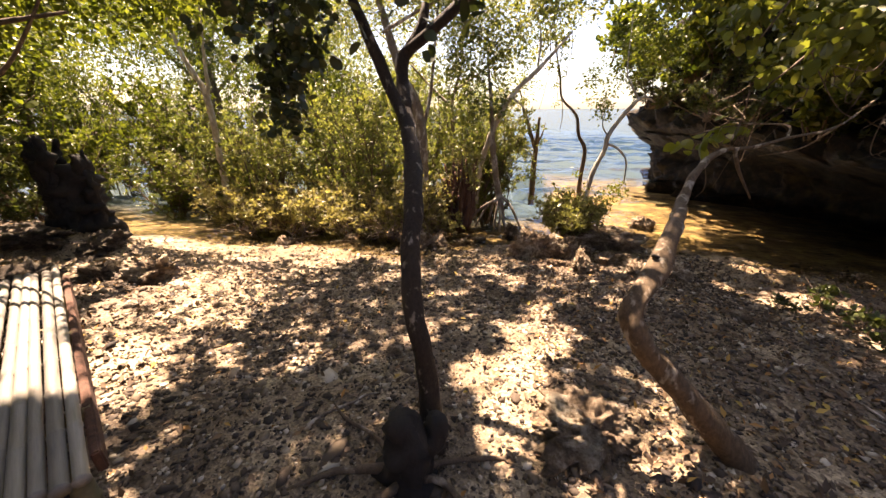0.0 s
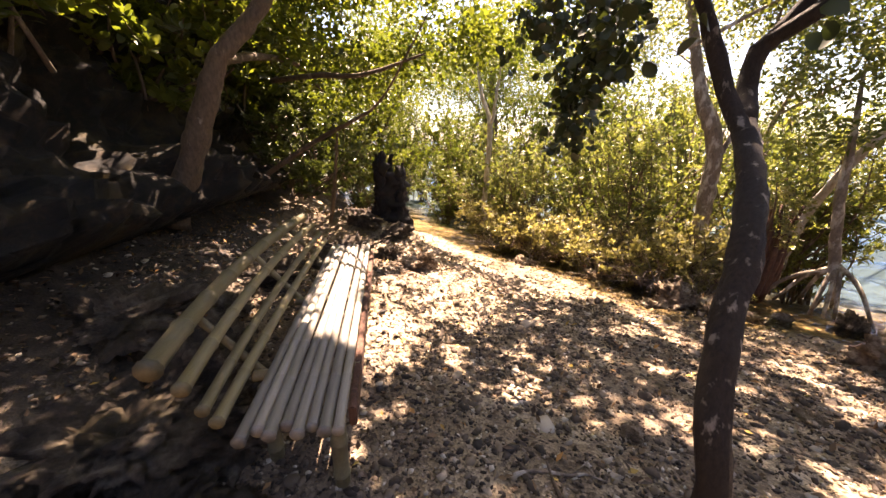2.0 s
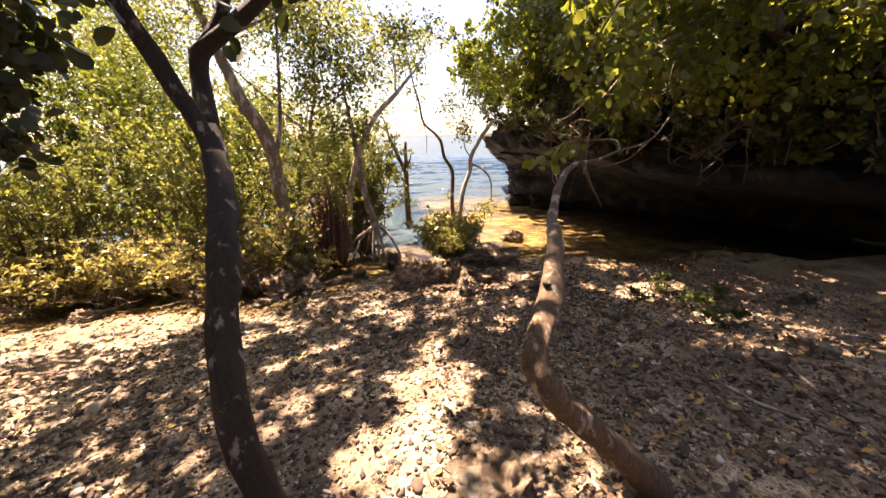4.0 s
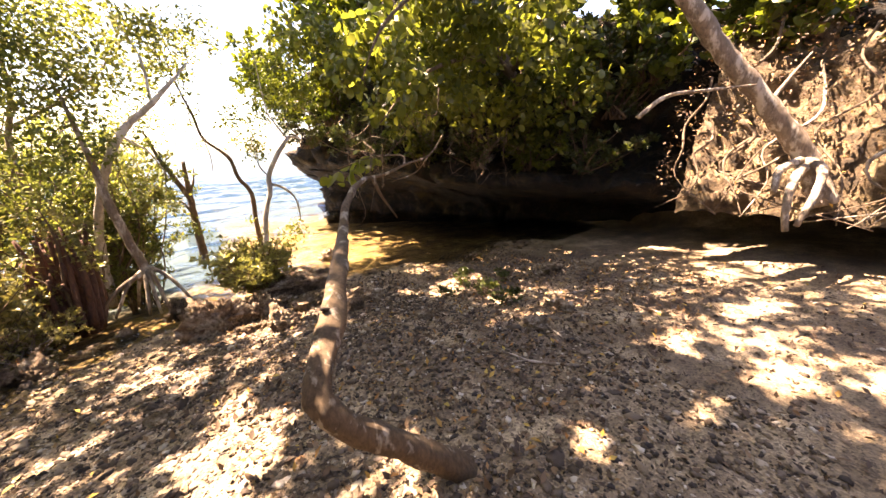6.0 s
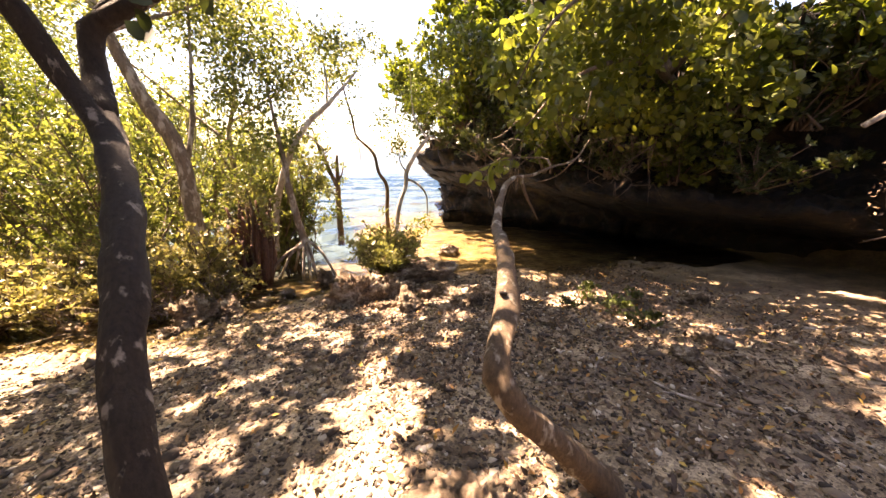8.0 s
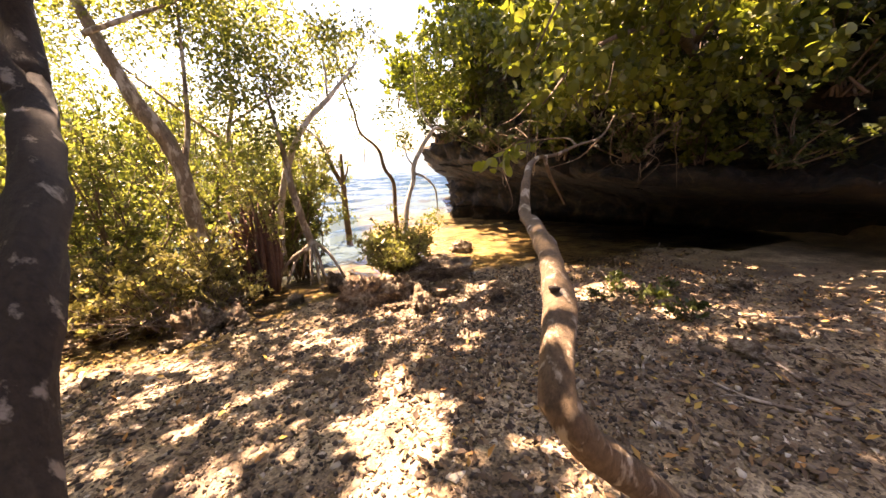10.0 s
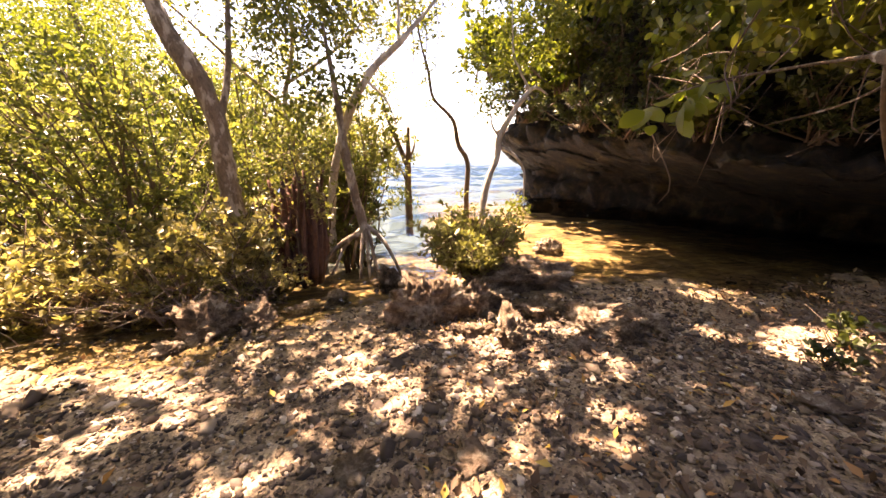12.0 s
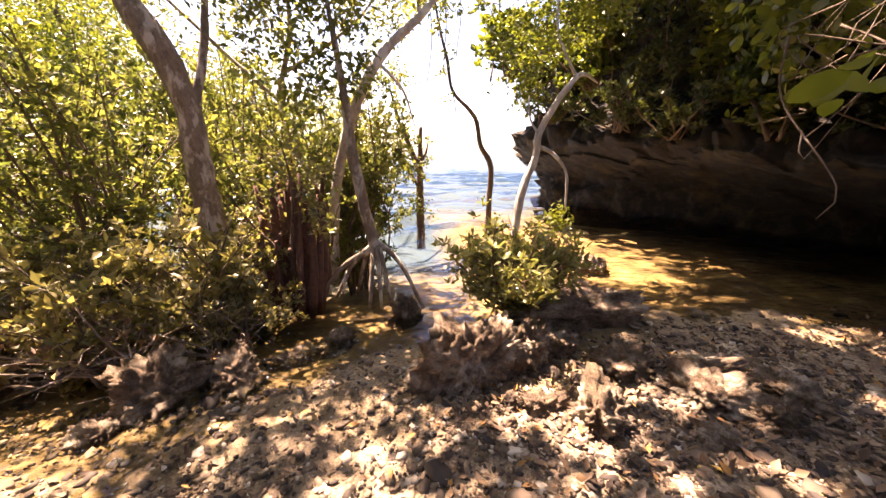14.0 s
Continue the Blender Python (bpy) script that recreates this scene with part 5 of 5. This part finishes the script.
# rotten dark stump by the inlet
rs = np.random.default_rng(90)
sroot = thing("rotten_stump", (-4.62, 3.48, G(-4.62, 3.48)), "tall rotten dark tree stump at the inlet", "stump")
part("trunk", tubes_mesh("trunk", [tube([(0, 0, -0.15), (0.02, 0, 0.35), (0.0, 0.02, 0.8)], [0.32, 0.21, 0.17], 16, 0.30, 0.055, rs)]), CHARRED, sroot)
for k in range(26):
    a, h = rs.uniform(0, 2 * np.pi), rs.uniform(0.4, 1.16)
    x, y = 0.18 * math.cos(a), 0.18 * math.sin(a)
    part("shard", tubes_mesh("shard", [tube([(x * 1.2, y * 1.2, 0.0), (x + rs.normal(0, 0.04), y, h * 0.5), (x * rs.uniform(0.6, 1.5), y * 1.1, h * 0.85), (x * 1.1 + rs.normal(0, 0.06), y * 1.1, h)], [0.08, 0.055, 0.06, 0.02], 9, 0.42, 0.045, rs)]), CHARRED, sroot)



# ---- bamboo bench ----
def bamboo(name, p0, p1, r, bow, root, rng, material=None):
    a, b = np.array(p0), np.array(p1)
    L = np.linalg.norm(b - a)
    n = max(3, int(L / 0.27))
    s, rad = [], []
    for k in range(n):
        for f, g in ((0.0, 1.15), (0.03, 1.0), (0.5, 0.975), (0.97, 1.0)):
            s.append((k + f) / n)
            rad.append(r * g)
    s.append(1.0)
    rad.append(r * 1.05)
    s = np.array(s)
    line = a + (b - a) * s[:, None] + np.array(bow) * (4 * s * (1 - s))[:, None]
    return part(name, tubes_mesh(name, [tube(line, rad, 10, raw=True)]), material or BAMBOO, root)


def build_bench():
    rng = np.random.default_rng(4)
    z0 = G(*BENCH_O)
    root = thing("bamboo_bench", (BENCH_O[0], BENCH_O[1], z0), "weathered grey bamboo bench with a slatted reclining back", "bench")
    root.rotation_euler = (0, 0, math.atan2(BENCH_U[1], BENCH_U[0]))
    top = 0.5 - z0

    # along the bench, towards the back (positive), up
    def q(u, v, z):
        return (u, v, z)
    for k in range(8):
        v = 0.02 + k * 0.0455
        bamboo("slat", q(-0.06 + rng.normal(0, 0.025), v, top - 0.025 + rng.normal(0, 0.004)), q(2.16 + rng.normal(0, 0.03), v + rng.normal(0, 0.006), top - 0.025), 0.0225 + rng.normal(0, 0.0015), (0, 0, rng.normal(0, 0.006)), root, rng, BAMBOO_DECK)
    for v, z, v1, z1, r, bow in ((0.41, 0.03, 0.42, 0.035, 0.023, 0.03), (0.445, 0.08, 0.455, 0.10, 0.021, 0.05), (0.49, 0.17, 0.52, 0.185, 0.026, 0.075), (0.565, 0.25, 0.58, 0.27, 0.036, 0.10)):
        bamboo("back_rail", q(-0.04, v, top + z), q(2.15, v1, top + z1), r, (0, bow, -0.02), root, rng)
    for u in (0.35, 1.1, 1.85):
        bamboo("cross_beam", q(u, -0.02, top - 0.08), q(u, 0.44, top - 0.08), 0.026, (0, 0, 0), root, rng)
        bamboo("back_brace", q(u + 0.03, 0.38, top - 0.12), q(u + 0.03, 0.66, top + 0.24), 0.018, (0, 0, 0), root, rng)
    for u, v in ((0.12, 0.06), (0.3, 0.38), (1.85, 0.05), (1.85, 0.38)):
        bamboo("leg", q(u, v, -0.1), q(u, v, top - 0.1), 0.034, (0, 0, 0), root, rng)
    bm = bmesh.new()
    bmesh.ops.create_cube(bm, size=1.0)
    bmesh.ops.scale(bm, vec=(2.0, 0.03, 0.09), verts=bm.verts)
    bmesh.ops.translate(bm, vec=(1.06, -0.012, top - 0.10), verts=bm.verts)
    bmesh.ops.bevel(bm, geom=bm.edges, offset=0.006, segments=2, affect="EDGES")
    part("front_rail", bm, BARK_RED, root, "dark wooden front rail")


build_bench()


# ---- litter on the ground ----
def scatter(n, rng, x0, x1, y0, y1):
    x, y = rng.uniform(x0, x1, n), rng.uniform(y0, y1, n)
    return np.stack([x, y, ground_z(x, y)], 1)


def build_pebbles():
    rng = np.random.default_rng(101)
    bm = bmesh.new()
    bmesh.ops.create_icosphere(bm, subdivisions=1, radius=1.0)
    base = np.array([v.co[:] for v in bm.verts])
    tri = np.array([[v.index for v in f.verts] for f in bm.faces])
    bm.free()
    P = np.vstack([scatter(24000, rng, -1.8, 3.2, 0.2, 4.2), scatter(11000, rng, -4.0, 5.6, 0.0, 5.0), scatter(2500, rng, -1.5, 3.2, 3.2, 4.8), scatter(1400, rng, -1.6, 3.4, 1.6, 4.9), scatter(5000, rng, -4.2, -0.5, -0.8, 2.6)])
    n = len(P)
    s = np.exp(rng.normal(math.log(0.0068), 0.5, n)) * np.where(np.arange(n) >= n - 6400, 1.35, 1.0)
    S = s[:, None] * np.stack([rng.uniform(0.8, 1.5, n), rng.uniform(0.8, 1.3, n), rng.uniform(0.4, 0.85, n)], 1)
    a = rng.uniform(0, 2 * np.pi, n)
    B = base[None] * (1 + np.clip(rng.normal(0, 0.42, (n, len(base), 1)), -0.7, 0.9))
    B = B * S[:, None]
    X = B[..., 0] * np.cos(a)[:, None] - B[..., 1] * np.sin(a)[:, None]
    Y = B[..., 0] * np.sin(a)[:, None] + B[..., 1] * np.cos(a)[:, None]
    V = np.stack([X, Y, B[..., 2]], -1) + P[:, None] + np.array([0, 0, 0.003])
    F = (tri[None] + (np.arange(n) * len(base))[:, None, None]).reshape(-1, 3)
    ob = part("pebbles", mesh_of("pebbles", V.reshape(-1, 3), [F]), PEBBLE, None)
    tagged(ob, "loose brown coral rubble and pebbles on the shore", "pebbles", kind="stuff")


def build_rubble():
    """Flat broken pieces of coral, larger than the pebbles."""
    rng = np.random.default_rng(103)
    bm = bmesh.new()
    bmesh.ops.create_icosphere(bm, subdivisions=2, radius=1.0)
    base = np.array([v.co[:] for v in bm.verts])
    tri = np.array([[v.index for v in f.verts] for f in bm.faces])
    bm.free()
    P = np.vstack([scatter(1500, rng, -1.5, 3.4, 2.4, 5.1), scatter(1500, rng, -3.0, 5.0, 0.9, 4.9), scatter(350, rng, 0.7, 2.7, 3.7, 4.9)])
    n = len(P)
    s = np.exp(rng.normal(math.log(0.0155), 0.5, n))
    S = s[:, None] * np.stack([rng.uniform(0.8, 1.6, n), rng.uniform(0.7, 1.2, n), rng.uniform(0.25, 0.6, n)], 1)
    a, tilt = rng.uniform(0, 2 * np.pi, n), rng.normal(0, 0.22, (n, 2))
    cut = unit(rng.normal(0, 1, (n, 7, 3)))
    D = np.einsum("vk,nck->nvc", base, cut)
    B = base[None] * np.minimum(1.0, (0.5 / np.maximum(D, 0.3)).min(2))[..., None] * (1 + np.clip(rng.normal(0, 0.2, (n, len(base), 1)), -0.5, 0.5))
    B = B * S[:, None]
    X = B[..., 0] * np.cos(a)[:, None] - B[..., 1] * np.sin(a)[:, None]
    Y = B[..., 0] * np.sin(a)[:, None] + B[..., 1] * np.cos(a)[:, None]
    Z = B[..., 2] + X * tilt[:, :1] + Y * tilt[:, 1:]
    V = np.stack([X, Y, Z], -1) + P[:, None] + np.array([0, 0, 0.006])
    F = (tri[None] + (np.arange(n) * len(base))[:, None, None]).reshape(-1, 3)
    ob = part("coral_rubble", mesh_of("coral_rubble", V.reshape(-1, 3), [F]), RUBBLE, None)
    tagged(ob, "broken flat coral pieces lying on the shore", "rubble", kind="stuff")


def build_sticks():
    """Fallen sticks on the shaded ground under the cliff."""
    rng = np.random.default_rng(104)
    for x, y, L, a in ((2.8, 1.35, 0.7, 115), (3.05, 1.6, 0.45, 60), (4.4, 2.1, 0.9, 160), (4.9, 2.6, 1.1, 20), (3.6, 2.4, 0.5, 100), (5.2, 1.7, 0.8, 140), (2.3, 2.0, 0.4, 30), (1.0, 0.9, 0.5, 170), (-0.4, 1.3, 0.4, 40), (-1.6, 2.3, 0.35, 120), (4.0, 1.2, 0.7, 75)):
        c, d = math.cos(radians(a)), math.sin(radians(a))
        root = thing("fallen_stick", (x, y, G(x, y)), "dry grey stick lying on the leaf litter", "stick", "fallen sticks")
        p = [(c * L * k + rng.normal(0, 0.02), d * L * k + rng.normal(0, 0.02), G(x + c * L * k, y + d * L * k) - G(x, y) + 0.012) for k in np.linspace(0, 1, 5)]
        part("stick", tubes_mesh("stick", [tube(p, [0.012, 0.009, 0.004], 6, 0.1, 0.06, rng)]), BARK_PALE, root)
        part("twig", tubes_mesh("twig", [tube([p[2], np.array(p[2]) + np.array([0.12 * c - 0.1 * d, 0.12 * d + 0.1 * c, 0.02])], [0.005, 0.002], 5, 0.0, 0.06, rng)]), BARK_PALE, root)


def build_litter():
    rng = np.random.default_rng(102)
    P = np.vstack([scatter(5500, rng, -4.5, 6.5, 0.0, 4.8), scatter(7000, rng, 0.8, 5.6, 1.0, 4.6), scatter(5000, rng, -6.5, -1.6, -0.6, 3.4)])
    k = rng.uniform(0, 1, (2600, 2))
    P = np.vstack([P, np.stack([6.0 + 1.4 * k[:, 0], -0.5 + 2.7 * k[:, 1], 0.68 + 2.3 * k[:, 0] ** 0.85], 1)])
    P[:, 2] += 0.016
    me = leaves("leaf_litter", P, 0.055, 0.45, rng, 0.0, 0.8)
    ob = part("leaf_litter", me, LITTER, None)
    tagged(ob, "fallen brown and yellow leaves strewn on the rubble", "leaf litter", kind="stuff")


build_pebbles()
build_rubble()
build_sticks()
seedling = shrub("seedling", (3.6, 2.95, G(3.6, 2.95) - 0.02), 0.3, 0.24, 9, 150, 0.06, 0.5, LEAF_SHADED_DARK, BARK_STEM, "small dark green seedling growing in the rubble", 18, "seedling", "seedlings", r0=0.005, rounded=True, fan=2)
for x, y, turn, size in ((3.45, 2.5, 40, 0.9), (3.75, 3.5, 120, 1.0), (3.3, 3.3, 200, 0.7), (4.1, 3.1, 300, 0.8)):
    put_copy(seedling, x, y, G(x, y) - 0.02, turn, size)
build_litter()
